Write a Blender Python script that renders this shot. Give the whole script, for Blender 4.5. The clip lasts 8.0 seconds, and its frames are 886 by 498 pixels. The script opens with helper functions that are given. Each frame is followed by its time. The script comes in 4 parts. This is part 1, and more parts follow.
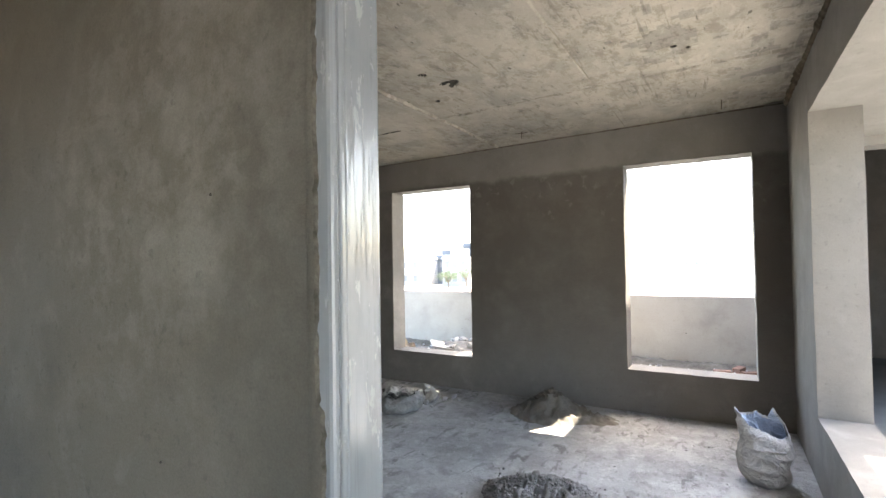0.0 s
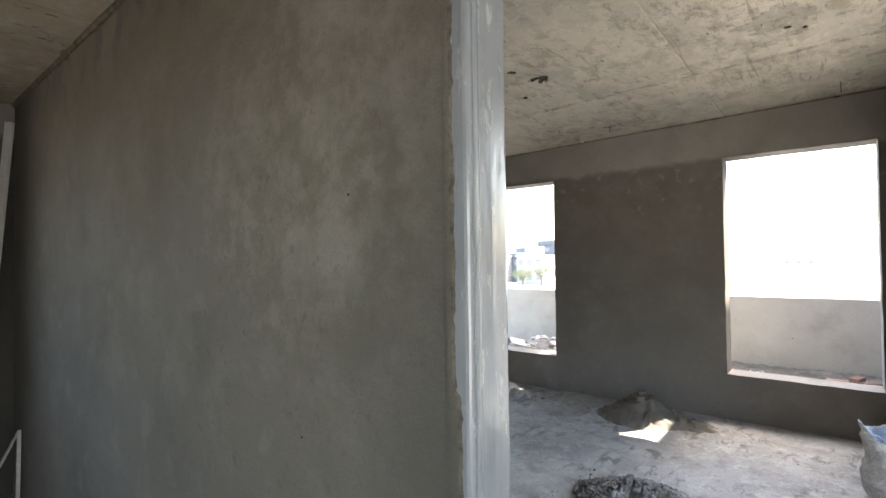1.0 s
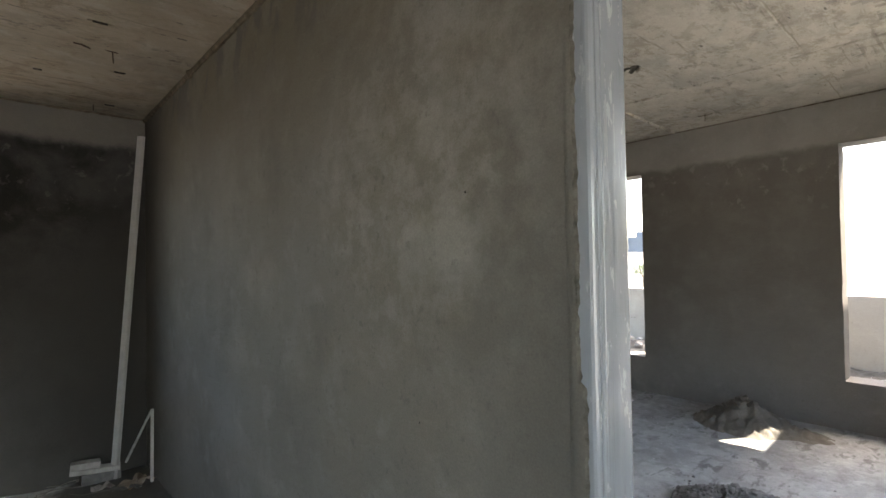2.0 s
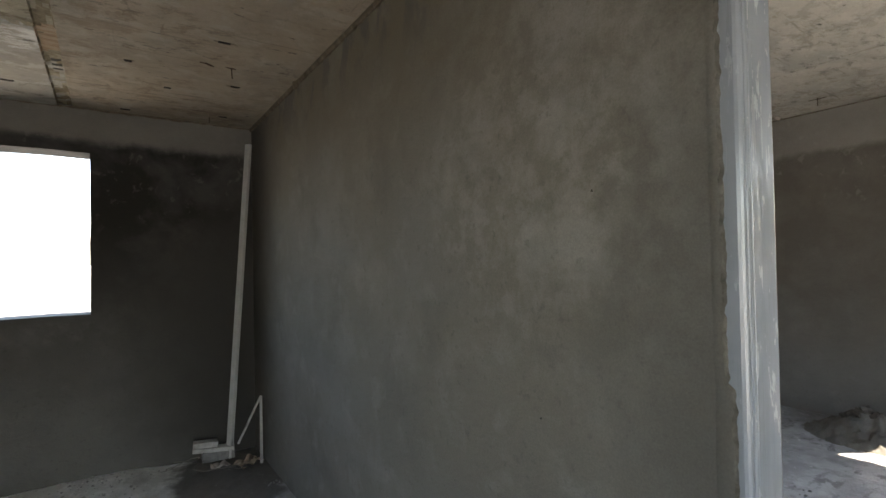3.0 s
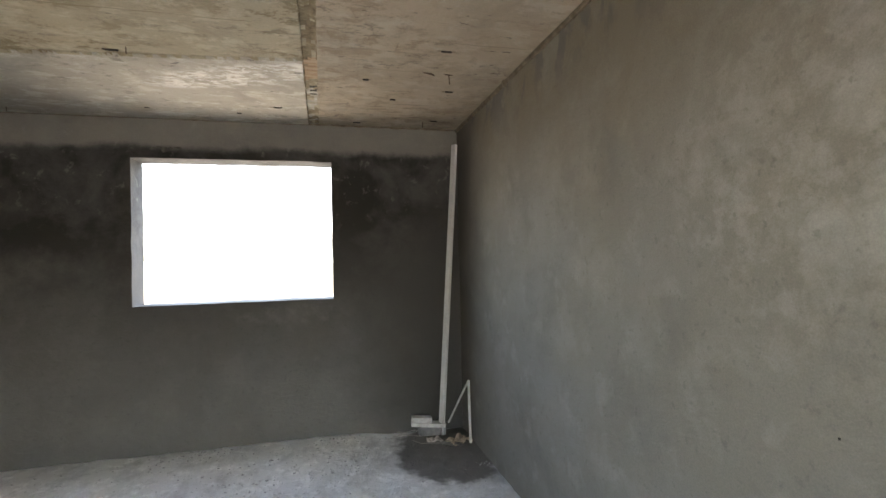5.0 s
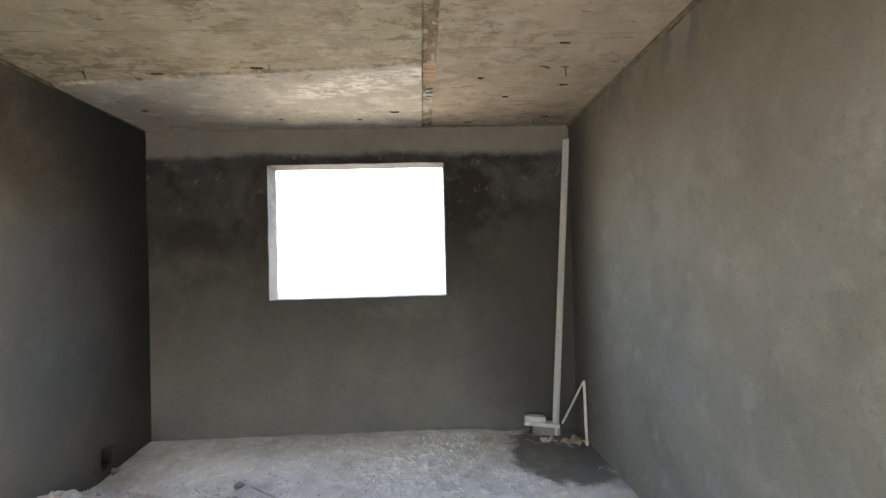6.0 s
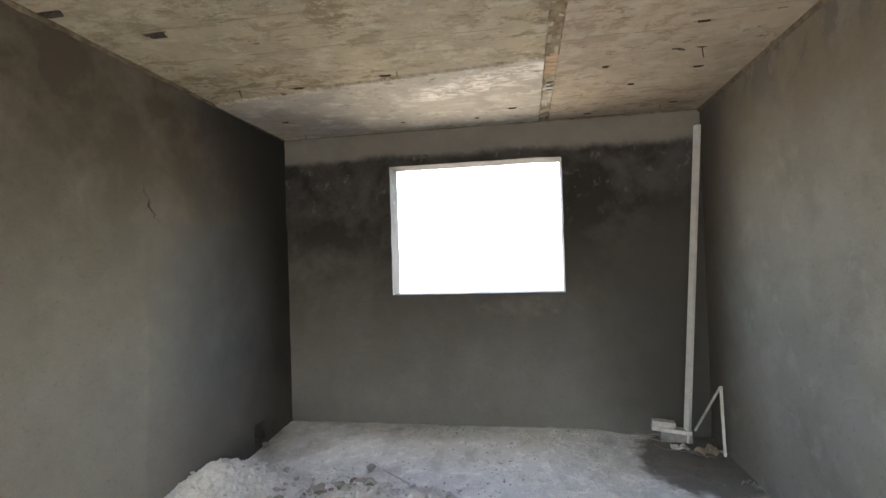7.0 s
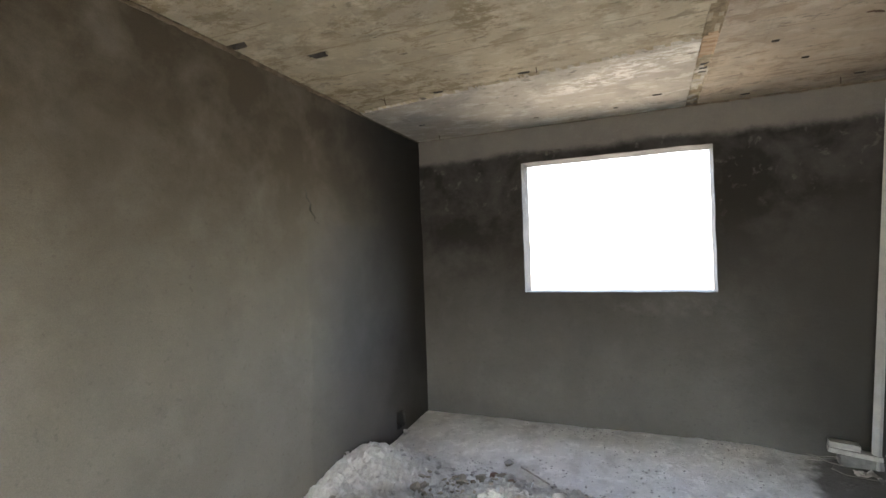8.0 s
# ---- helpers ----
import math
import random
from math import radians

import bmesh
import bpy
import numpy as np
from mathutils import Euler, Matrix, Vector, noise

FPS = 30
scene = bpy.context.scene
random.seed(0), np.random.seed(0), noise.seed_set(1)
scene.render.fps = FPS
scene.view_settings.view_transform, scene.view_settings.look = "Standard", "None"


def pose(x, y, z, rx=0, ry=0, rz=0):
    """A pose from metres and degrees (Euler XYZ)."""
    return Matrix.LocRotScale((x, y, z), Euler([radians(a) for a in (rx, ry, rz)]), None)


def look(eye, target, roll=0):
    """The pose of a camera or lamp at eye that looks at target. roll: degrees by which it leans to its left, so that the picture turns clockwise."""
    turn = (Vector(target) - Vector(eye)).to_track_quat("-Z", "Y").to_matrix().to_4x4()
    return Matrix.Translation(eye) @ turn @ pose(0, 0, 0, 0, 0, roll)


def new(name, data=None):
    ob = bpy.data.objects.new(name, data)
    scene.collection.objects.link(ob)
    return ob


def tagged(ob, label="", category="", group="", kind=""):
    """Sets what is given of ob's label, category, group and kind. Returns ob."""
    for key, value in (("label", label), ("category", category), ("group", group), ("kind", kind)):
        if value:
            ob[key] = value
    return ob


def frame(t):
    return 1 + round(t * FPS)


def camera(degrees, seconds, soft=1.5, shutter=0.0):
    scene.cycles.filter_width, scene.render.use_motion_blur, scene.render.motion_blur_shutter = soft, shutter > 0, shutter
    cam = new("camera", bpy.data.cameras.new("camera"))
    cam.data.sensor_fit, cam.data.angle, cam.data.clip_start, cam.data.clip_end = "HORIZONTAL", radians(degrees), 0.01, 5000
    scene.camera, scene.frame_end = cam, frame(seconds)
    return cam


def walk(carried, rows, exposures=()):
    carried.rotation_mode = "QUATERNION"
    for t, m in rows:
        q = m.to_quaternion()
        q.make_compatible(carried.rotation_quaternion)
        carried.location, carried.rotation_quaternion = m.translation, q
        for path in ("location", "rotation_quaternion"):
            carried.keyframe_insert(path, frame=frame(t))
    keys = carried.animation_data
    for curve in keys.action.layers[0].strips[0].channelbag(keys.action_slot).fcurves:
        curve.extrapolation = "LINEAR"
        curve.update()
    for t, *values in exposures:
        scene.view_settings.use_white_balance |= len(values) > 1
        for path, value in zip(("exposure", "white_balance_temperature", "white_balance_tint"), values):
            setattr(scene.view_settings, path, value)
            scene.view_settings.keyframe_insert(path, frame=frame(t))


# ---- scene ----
cam = camera(84.8, 8.0)
# the phone's automatic exposure and white balance: seconds, stops, kelvin, tint
EXPOSURE = [(0.0, 4.2, 7350, 10), (1.5, 3.92, 7400, 10), (3.0, 3.66, 7450, 10), (3.5, 3.82, 7450, 11), (4.5, 4.44, 7600, 11), (6.0, 4.90, 7700, 12), (6.5, 4.90, 7700, 12), (8.0, 4.82, 7650, 12)]
SKY, SUN = 0.15, 2.7
PATH = [
    (0, (0.068, 0.188, 1.763), (1.8, 1.187, 1.808), -0.9),
    (0.5, (0.014, 0.238, 1.764), (1.67, 1.358, 1.808), -0.9),
    (1, (-0.044, 0.268, 1.758), (1.518, 1.516, 1.798), -0.7),
    (1.5, (-0.091, 0.296, 1.749), (1.369, 1.662, 1.787), -0.8),
    (3, (-0.307, 0.395, 1.755), (0.827, 2.042, 1.787), -1.1),
    (3.5, (-0.365, 0.432, 1.763), (0.632, 2.166, 1.793), -1.2),
    (4, (-0.422, 0.45, 1.747), (0.423, 2.262, 1.782), -1.2),
    (4.5, (-0.471, 0.471, 1.774), (0.199, 2.356, 1.794), -1.1),
    (6, (-0.666, 0.482, 1.726), (-0.577, 2.48, 1.757), -1.5),
    (6.5, (-0.736, 0.471, 1.729), (-0.855, 2.467, 1.76), -1.6),
    (7, (-0.806, 0.448, 1.732), (-1.137, 2.42, 1.759), -1.8),
    (7.5, (-0.887, 0.428, 1.75), (-1.434, 2.352, 1.772), -1.9),
    (8, (-0.976, 0.391, 1.775), (-1.756, 2.232, 1.79), -2.0),
]
walk(cam, [(t, look(eye, target, roll)) for t, eye, target, roll in PATH], exposures=EXPOSURE)

# ---- daylight: high sun from beyond the terrace, clear bright sky ----
SUN_WAY = Vector((-1.42, 1.0, -2.82)).normalized()
world = bpy.data.worlds.new("sky")
scene.world = world
world.use_nodes = True
wn = world.node_tree.nodes
sky = wn.new("ShaderNodeTexSky")
sky.sky_type = 'NISHITA'
sky.sun_disc = False
sky.sun_elevation = math.asin(-SUN_WAY.z)
sky.sun_rotation = math.atan2(-SUN_WAY.x, -SUN_WAY.y)
sky.air_density, sky.dust_density = 1.0, 3.0
wn["Background"].inputs["Strength"].default_value = SKY
world.node_tree.links.new(sky.outputs["Color"], wn["Background"].inputs["Color"])
sun_data = bpy.data.lights.new("sun", 'SUN')
sun_data.energy, sun_data.angle, sun_data.color = SUN, radians(0.5), (1.0, 0.96, 0.9)
sun = new("sun", sun_data)
sun.matrix_world = look((30, -20, 60), Vector((30, -20, 60)) + SUN_WAY)


# ---- materials ----
class Graph:
    """A short way to write a node material."""

    def __init__(self, name, rough=0.9, metal=0.0):
        self.mat = bpy.data.materials.new(name)
        self.mat.use_nodes = True
        self.tree = self.mat.node_tree
        self.bsdf = self.tree.nodes["Principled BSDF"]
        self.bsdf.inputs["Roughness"].default_value = rough
        self.bsdf.inputs["Metallic"].default_value = metal
        self.co = self.tree.nodes.new("ShaderNodeTexCoord").outputs["Object"]

    def link(self, a, b):
        self.tree.links.new(a, b)

    def scaled(self, sx, sy, sz):
        n = self.tree.nodes.new("ShaderNodeMapping")
        n.inputs["Scale"].default_value = (sx, sy, sz)
        self.link(self.co, n.inputs["Vector"])
        return n.outputs["Vector"]

    def noise(self, scale, detail=5.0, rough=0.6, warp=0.0, co=None):
        n = self.tree.nodes.new("ShaderNodeTexNoise")
        n.inputs["Scale"].default_value = scale
        n.inputs["Detail"].default_value = detail
        n.inputs["Roughness"].default_value = rough
        n.inputs["Distortion"].default_value = warp
        self.link(co or self.co, n.inputs["Vector"])
        return n.outputs["Fac"]

    def ramp(self, value, *stops):
        n = self.tree.nodes.new("ShaderNodeValToRGB")
        while len(n.color_ramp.elements) < len(stops):
            n.color_ramp.elements.new(0.5)
        for e, (p, c) in zip(n.color_ramp.elements, stops):
            e.position = p
            e.color = (c, c, c, 1) if isinstance(c, (int, float)) else (*c, 1)
        self.link(value, n.inputs["Fac"])
        return n.outputs["Color"]

    def math(self, op, a, b):
        n = self.tree.nodes.new("ShaderNodeMath")
        n.operation = op
        for i, v in enumerate((a, b)):
            if isinstance(v, (int, float)):
                n.inputs[i].default_value = v
            else:
                self.link(v, n.inputs[i])
        return n.outputs[0]

    def span(self, value, lo, hi):
        n = self.tree.nodes.new("ShaderNodeMapRange")
        n.interpolation_type = 'SMOOTHSTEP'
        n.inputs["From Min"].default_value = lo
        n.inputs["From Max"].default_value = hi
        self.link(value, n.inputs["Value"])
        return n.outputs["Result"]

    def mix(self, fac, a, b, blend='MIX'):
        n = self.tree.nodes.new("ShaderNodeMix")
        n.data_type, n.blend_type = 'RGBA', blend
        ins = [s for s in n.inputs if s.enabled]
        for s, v in zip(ins, (fac, a, b)):
            if isinstance(v, (int, float)):
                s.default_value = v if s.type == 'VALUE' else (v, v, v, 1)
            elif isinstance(v, tuple):
                s.default_value = (*v, 1)
            else:
                self.link(v, s)
        return [o for o in n.outputs if o.enabled][0]

    def axes(self):
        n = self.tree.nodes.new("ShaderNodeSeparateXYZ")
        self.link(self.co, n.inputs[0])
        return n.outputs

    def island(self):
        return self.tree.nodes.new("ShaderNodeNewGeometry").outputs["Random Per Island"]

    def lone(self):
        return self.tree.nodes.new("ShaderNodeObjectInfo").outputs["Random"]

    def colour(self, socket):
        if isinstance(socket, tuple):
            self.bsdf.inputs["Base Color"].default_value = (*socket, 1)
        else:
            self.link(socket, self.bsdf.inputs["Base Color"])

    def rough(self, socket):
        self.link(socket, self.bsdf.inputs["Roughness"])

    def bump(self, height, strength=0.4, distance=0.01):
        n = self.tree.nodes.new("ShaderNodeBump")
        n.inputs["Strength"].default_value = strength
        n.inputs["Distance"].default_value = distance
        self.link(height, n.inputs["Height"])
        self.link(n.outputs["Normal"], self.bsdf.inputs["Normal"])


def plaster(name, dark, base, pale, damp=None, patch=(), bloom_at=None, tint=None, batch=None, dry=None, band=None, mottle=1.0, along='y'):
    """Trowelled cement render: cloudy drying stains, pale bloom, fine sand grain.

    damp: (low, high, top, wet colour); patch: dark clouds, mostly corner shade put into the colour (y, z, half sizes,
    colour); bloom_at: where lime has bloomed (y, z, half sizes);
    dry: where the damp is left out, lighter in place of bounced light (y, z, half sizes); band: colour of the dry strip
    above the damp;
    mottle: how strongly it is blotched; along: the axis that the wall runs along, in place of y;
    batch: a later, damper coat from y on and below z, in this colour."""
    g = Graph(name)
    x, y, z = g.axes()
    if along == 'x':
        y = x
    cloud = g.noise(1.3, 7, 0.58, 0.15)
    c = g.ramp(cloud, (0.30, dark), (0.64, base))
    if tint:
        c = g.mix(g.math('MULTIPLY', g.ramp(g.noise(0.8, 4, 0.5), (0.40, 0.0), (0.62, 1.0)), 0.55), c, tint)

    def blot(at, swing):
        cy, cz, ry, rz = at
        d = g.math('ADD', g.math('POWER', g.math('DIVIDE', g.math('SUBTRACT', y, cy), ry), 2.0), g.math('POWER', g.math('DIVIDE', g.math('SUBTRACT', z, cz), rz), 2.0))
        return g.math('ADD', d, g.math('MULTIPLY', g.math('SUBTRACT', g.noise(1.8, 7, 0.62), 0.5), swing))

    patches = g.ramp(g.noise(3.1, 9, 0.58, 0.25), (0.50, 0.0), (0.66, 1.0))
    fine = g.ramp(g.noise(12, 8, 0.66, 0.2), (0.46, 0.0), (0.62, 1.0))
    zone = g.ramp(g.noise(0.8, 3), (0.40, 0.2), (0.60, 0.8))
    if bloom_at:
        here = g.math('SUBTRACT', 1.0, g.span(blot(bloom_at, 2.2), 0.35, 1.25))
        zone = g.math('MAXIMUM', g.math('MULTIPLY', zone, 0.5), here)
        c = g.mix(g.math('MULTIPLY', g.math('MULTIPLY', here, fine), 0.48), c, pale)
    c = g.mix(g.math('MULTIPLY', g.math('MULTIPLY', patches, zone), 0.68 * mottle), c, pale)
    dim = g.ramp(g.noise(2.1, 8, 0.6, 0.2), (0.52, 0.0), (0.68, 1.0))
    c = g.mix(g.math('MULTIPLY', dim, 0.5 * mottle), c, tuple(v * 0.78 for v in dark))
    wisps = g.ramp(g.noise(5.5, 8, 0.62, 0.3), (0.56, 0.0), (0.70, 1.0))
    c = g.mix(g.math('MULTIPLY', wisps, 0.28 * mottle), c, pale)
    pocks = g.ramp(g.noise(30, 5, 0.6), (0.60, 0.0), (0.70, 1.0))
    c = g.mix(g.math('MULTIPLY', pocks, 0.40), c, tuple(v * 0.65 for v in dark))
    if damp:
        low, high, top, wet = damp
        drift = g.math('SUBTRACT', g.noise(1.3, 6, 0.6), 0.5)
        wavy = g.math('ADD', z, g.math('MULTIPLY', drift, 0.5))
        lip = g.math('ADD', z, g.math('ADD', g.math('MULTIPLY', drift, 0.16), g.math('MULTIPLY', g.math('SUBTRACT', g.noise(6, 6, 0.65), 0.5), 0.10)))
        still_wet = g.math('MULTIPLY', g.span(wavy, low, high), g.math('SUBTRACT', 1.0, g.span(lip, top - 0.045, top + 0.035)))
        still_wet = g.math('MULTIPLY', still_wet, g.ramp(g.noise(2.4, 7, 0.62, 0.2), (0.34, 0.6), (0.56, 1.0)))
        # damp left out here, so the colour carries the bounced light
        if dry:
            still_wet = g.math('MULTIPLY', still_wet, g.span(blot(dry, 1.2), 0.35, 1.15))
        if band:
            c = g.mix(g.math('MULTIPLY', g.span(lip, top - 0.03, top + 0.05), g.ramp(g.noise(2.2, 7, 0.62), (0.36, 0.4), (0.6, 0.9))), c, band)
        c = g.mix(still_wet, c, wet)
        if tint:
            seep = g.math('MULTIPLY', g.ramp(g.noise(4.5, 8, 0.66, 0.2, g.scaled(1.0, 1.0, 0.6)), (0.48, 0.0), (0.58, 1.0)), g.span(g.math('ADD', z, g.math('MULTIPLY', drift, 0.3)), 2.58, 2.98))
            c = g.mix(g.math('MULTIPLY', seep, 0.8), c, tuple(v * 0.45 for v in dark))
        drip = g.math('MULTIPLY', g.ramp(g.noise(9, 7, 0.64, 0.3, g.scaled(1.0, 1.0, 0.95)), (0.585, 0.0), (0.66, 1.0)), g.span(wavy, top - 0.85, top - 0.30))
        c = g.mix(g.math('MULTIPLY', drip, 0.30), c, pale)
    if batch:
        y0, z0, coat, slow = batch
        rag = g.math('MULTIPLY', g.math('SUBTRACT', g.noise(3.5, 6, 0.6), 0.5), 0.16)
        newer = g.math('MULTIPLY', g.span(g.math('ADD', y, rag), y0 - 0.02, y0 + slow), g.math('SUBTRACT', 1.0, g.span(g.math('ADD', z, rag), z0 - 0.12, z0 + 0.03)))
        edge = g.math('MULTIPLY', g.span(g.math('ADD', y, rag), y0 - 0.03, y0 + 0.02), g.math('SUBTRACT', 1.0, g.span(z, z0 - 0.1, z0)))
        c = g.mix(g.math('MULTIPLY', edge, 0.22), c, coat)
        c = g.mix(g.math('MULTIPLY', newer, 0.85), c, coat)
    # dark clouds over the plaster, mostly painted shade of the room's corners
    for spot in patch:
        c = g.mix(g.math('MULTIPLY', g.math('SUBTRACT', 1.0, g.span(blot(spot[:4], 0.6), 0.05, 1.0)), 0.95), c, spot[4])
    grain = g.noise(180, 3)
    c = g.mix(0.42, c, g.ramp(grain, (0.3, 0.60), (0.7, 1.05)), 'MULTIPLY')
    g.colour(c)
    trowel = g.noise(7, 6, 0.7, 1.0, g.scaled(1.0, 1.0, 1.7))
    g.bump(g.math('ADD', g.math('MULTIPLY', trowel, 1.0), g.math('MULTIPLY', grain, 0.12)), 0.35, 0.012)
    return g.mat


# first patch paints shade into the north corner; second darkens the door end
PLASTER = plaster("cement_plaster", (0.148, 0.140, 0.122), (0.190, 0.183, 0.163), (0.292, 0.284, 0.256),
                  (2.0, 2.9, 9.0, (0.112, 0.095, 0.064)), patch=[(5.60, 1.9, 1.45, 3.4, (0.058, 0.051, 0.040)), (0.50, 1.4, 0.85, 1.6, (0.098, 0.092, 0.080))], bloom_at=(1.30, 2.18, 0.85, 0.80), tint=(0.178, 0.160, 0.125))
# real damp, deepened for the backlit wall; patch paints shade into the east corner
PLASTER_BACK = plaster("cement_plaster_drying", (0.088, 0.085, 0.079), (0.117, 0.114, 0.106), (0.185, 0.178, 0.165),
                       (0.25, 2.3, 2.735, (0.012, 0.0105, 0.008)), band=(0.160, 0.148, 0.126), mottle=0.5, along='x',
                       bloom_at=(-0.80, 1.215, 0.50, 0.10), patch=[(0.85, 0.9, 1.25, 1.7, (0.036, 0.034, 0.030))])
# corner shade painted near-black; brown top is damp deepened in place of shade
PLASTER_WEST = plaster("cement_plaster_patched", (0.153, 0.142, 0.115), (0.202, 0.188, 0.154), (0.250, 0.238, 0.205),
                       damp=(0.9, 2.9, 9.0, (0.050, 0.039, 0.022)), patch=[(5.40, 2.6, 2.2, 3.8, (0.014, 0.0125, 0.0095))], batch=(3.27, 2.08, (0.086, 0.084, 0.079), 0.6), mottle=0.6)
# dry keeps the lower north end lighter, painting in warm bounced light
PLASTER_FAR = plaster("cement_plaster_damp", (0.177, 0.166, 0.149), (0.230, 0.217, 0.196), (0.335, 0.322, 0.296),
                      (-0.15, 1.5, 2.80, (0.134, 0.120, 0.104)), dry=(4.7, 0.9, 1.6, 2.6), band=(0.285, 0.27, 0.245), mottle=0.7)
PLASTER_PALE = plaster("pale_plaster", (0.19, 0.182, 0.169), (0.228, 0.22, 0.205), (0.289, 0.281, 0.266))


def concrete_soffit(name, tone, stain, light, stain_amount=0.7, streaks=None, boards=()):
    """Raw slab soffit: board marks, brown form-oil stains, dark scabs and pits, pale laitance.

    streaks: a glossy white skin left by the formwork (x, y, half sizes); boards: hairlines at these y."""
    g = Graph(name, 0.85)
    x, y, z = g.axes()
    c = g.ramp(g.noise(1.4, 8, 0.62, 0.2), (0.33, tuple(v * 0.80 for v in tone)), (0.62, tone))
    cool = tuple(v * f for v, f in zip(tone, (0.62, 0.65, 0.68)))
    c = g.mix(g.math('MULTIPLY', g.ramp(g.noise(1.7, 8, 0.66, 0.3), (0.50, 0.0), (0.60, 1.0)), 0.55), c, cool)
    zone = g.ramp(g.noise(1.0, 5, 0.6), (0.40, 0.12), (0.56, 1.0))
    st = g.math('MULTIPLY', g.ramp(g.noise(5.5, 12, 0.80, 0.3, g.scaled(0.75, 1.2, 1)), (0.50, 0.0), (0.56, 1.0)), zone)
    c = g.mix(g.math('MULTIPLY', st, stain_amount), c, stain)
    pale = g.ramp(g.noise(5.0, 12, 0.78, 0.2, g.scaled(0.75, 1.25, 1)), (0.52, 0.0), (0.58, 1.0))
    c = g.mix(g.math('MULTIPLY', pale, 0.45), c, light)
    scrape = g.ramp(g.noise(16.0, 6, 0.6, 0.2, g.scaled(0.10, 1.6, 1)), (0.62, 0.0), (0.66, 1.0))
    c = g.mix(g.math('MULTIPLY', g.math('MULTIPLY', scrape, zone), 0.5), c, tuple(v * 0.7 for v in stain))
    cross = g.ramp(g.noise(13.0, 5, 0.6, 0.2, g.scaled(1.5, 0.14, 1)), (0.66, 0.0), (0.70, 1.0))
    c = g.mix(g.math('MULTIPLY', g.math('MULTIPLY', cross, zone), 0.4), c, tuple(v * 0.7 for v in stain))
    scab = g.math('MULTIPLY', g.ramp(g.noise(8.5, 10, 0.78, 0.3, g.scaled(0.7, 1.3, 1)), (0.55, 0.0), (0.60, 1.0)), g.ramp(g.noise(1.3, 4), (0.47, 0.0), (0.56, 1.0)))
    c = g.mix(g.math('MULTIPLY', scab, 0.6), c, tuple(v * 0.32 for v in tone))
    tick = g.ramp(g.noise(19.0, 3, 0.5, 0.3, g.scaled(0.5, 1.5, 1)), (0.70, 0.0), (0.73, 1.0))
    c = g.mix(g.math('MULTIPLY', tick, 0.85), c, tuple(v * 0.22 for v in tone))
    for at in boards:
        off = g.math('ABSOLUTE', g.math('ADD', g.math('SUBTRACT', y, at), g.math('MULTIPLY', g.math('SUBTRACT', g.noise(2.2, 5), 0.5), 0.05)), 0.0)
        line = g.math('MULTIPLY', g.math('SUBTRACT', 1.0, g.span(off, 0.002, 0.008)), g.ramp(g.noise(3.0, 5), (0.45, 0.0), (0.55, 1.0)))
        c = g.mix(g.math('MULTIPLY', line, 0.6), c, stain)
    if streaks:
        cx, cy, rx, ry = streaks
        d = g.math('ADD', g.math('POWER', g.math('DIVIDE', g.math('SUBTRACT', x, cx), rx), 2.0),
                   g.math('POWER', g.math('DIVIDE', g.math('SUBTRACT', g.math('ADD', y, g.math('MULTIPLY', g.math('SUBTRACT', x, cx), 0.35)), cy), ry), 2.0))
        skin = g.math('SUBTRACT', 1.0, g.span(g.math('ADD', d, g.math('MULTIPLY', g.math('SUBTRACT', g.noise(3.0, 7, 0.65), 0.5), 1.6)), 0.4, 1.2))
        skin = g.math('MULTIPLY', skin, g.ramp(g.noise(16, 9, 0.74, 0.4, g.scaled(0.6, 1.3, 1)), (0.48, 0.0), (0.54, 1.0)))
        c = g.mix(g.math('MULTIPLY', skin, 0.42), c, (0.80, 0.78, 0.73))
        g.rough(g.math('SUBTRACT', 0.85, g.math('MULTIPLY', skin, 0.4)))
    c = g.mix(0.3, c, g.ramp(g.noise(120, 3), (0.3, 0.6), (0.7, 1.0)), 'MULTIPLY')
    g.colour(c)
    g.bump(g.math('ADD', g.noise(9, 9, 0.72, 0.3), g.math('MULTIPLY', g.math('ADD', scab, tick), -0.5)), 0.55, 0.018)
    return g.mat


SOFFIT = concrete_soffit("slab_soffit", (0.350, 0.298, 0.205), (0.150, 0.112, 0.055), (0.48, 0.425, 0.315), 0.85, boards=(3.27, 2.86, 2.45))
SOFFIT_CLEAN = concrete_soffit("slab_soffit_clean", (0.385, 0.315, 0.232), (0.200, 0.146, 0.091), (0.430, 0.375, 0.298), 0.6, boards=(3.80, 3.32, 4.6))
SOFFIT_CHALK = concrete_soffit("slab_soffit_chalky", (0.390, 0.355, 0.295), (0.265, 0.232, 0.175), (0.60, 0.57, 0.50), 0.45, streaks=(-1.08, 4.08, 0.72, 0.20))
SOFFIT_FAR = concrete_soffit("slab_soffit_grey", (0.520, 0.484, 0.410), (0.235, 0.203, 0.150), (0.600, 0.565, 0.492), 0.55, boards=(1.13,))
SOFFIT_SCAB = concrete_soffit("slab_soffit_honeycombed", (0.385, 0.362, 0.312), (0.190, 0.170, 0.135), (0.56, 0.53, 0.465), 0.7)


def rust_strip():
    g = Graph("rust_stained_board_mark", 0.9)
    g.colour(g.ramp(g.noise(22, 6, 0.7, 1.0, g.scaled(0.25, 1, 1)), (0.3, (0.15, 0.085, 0.045)), (0.48, (0.31, 0.205, 0.12)), (0.7, (0.40, 0.31, 0.215))))
    g.bump(g.noise(30, 5), 0.5, 0.01)
    return g.mat


RUST = rust_strip()


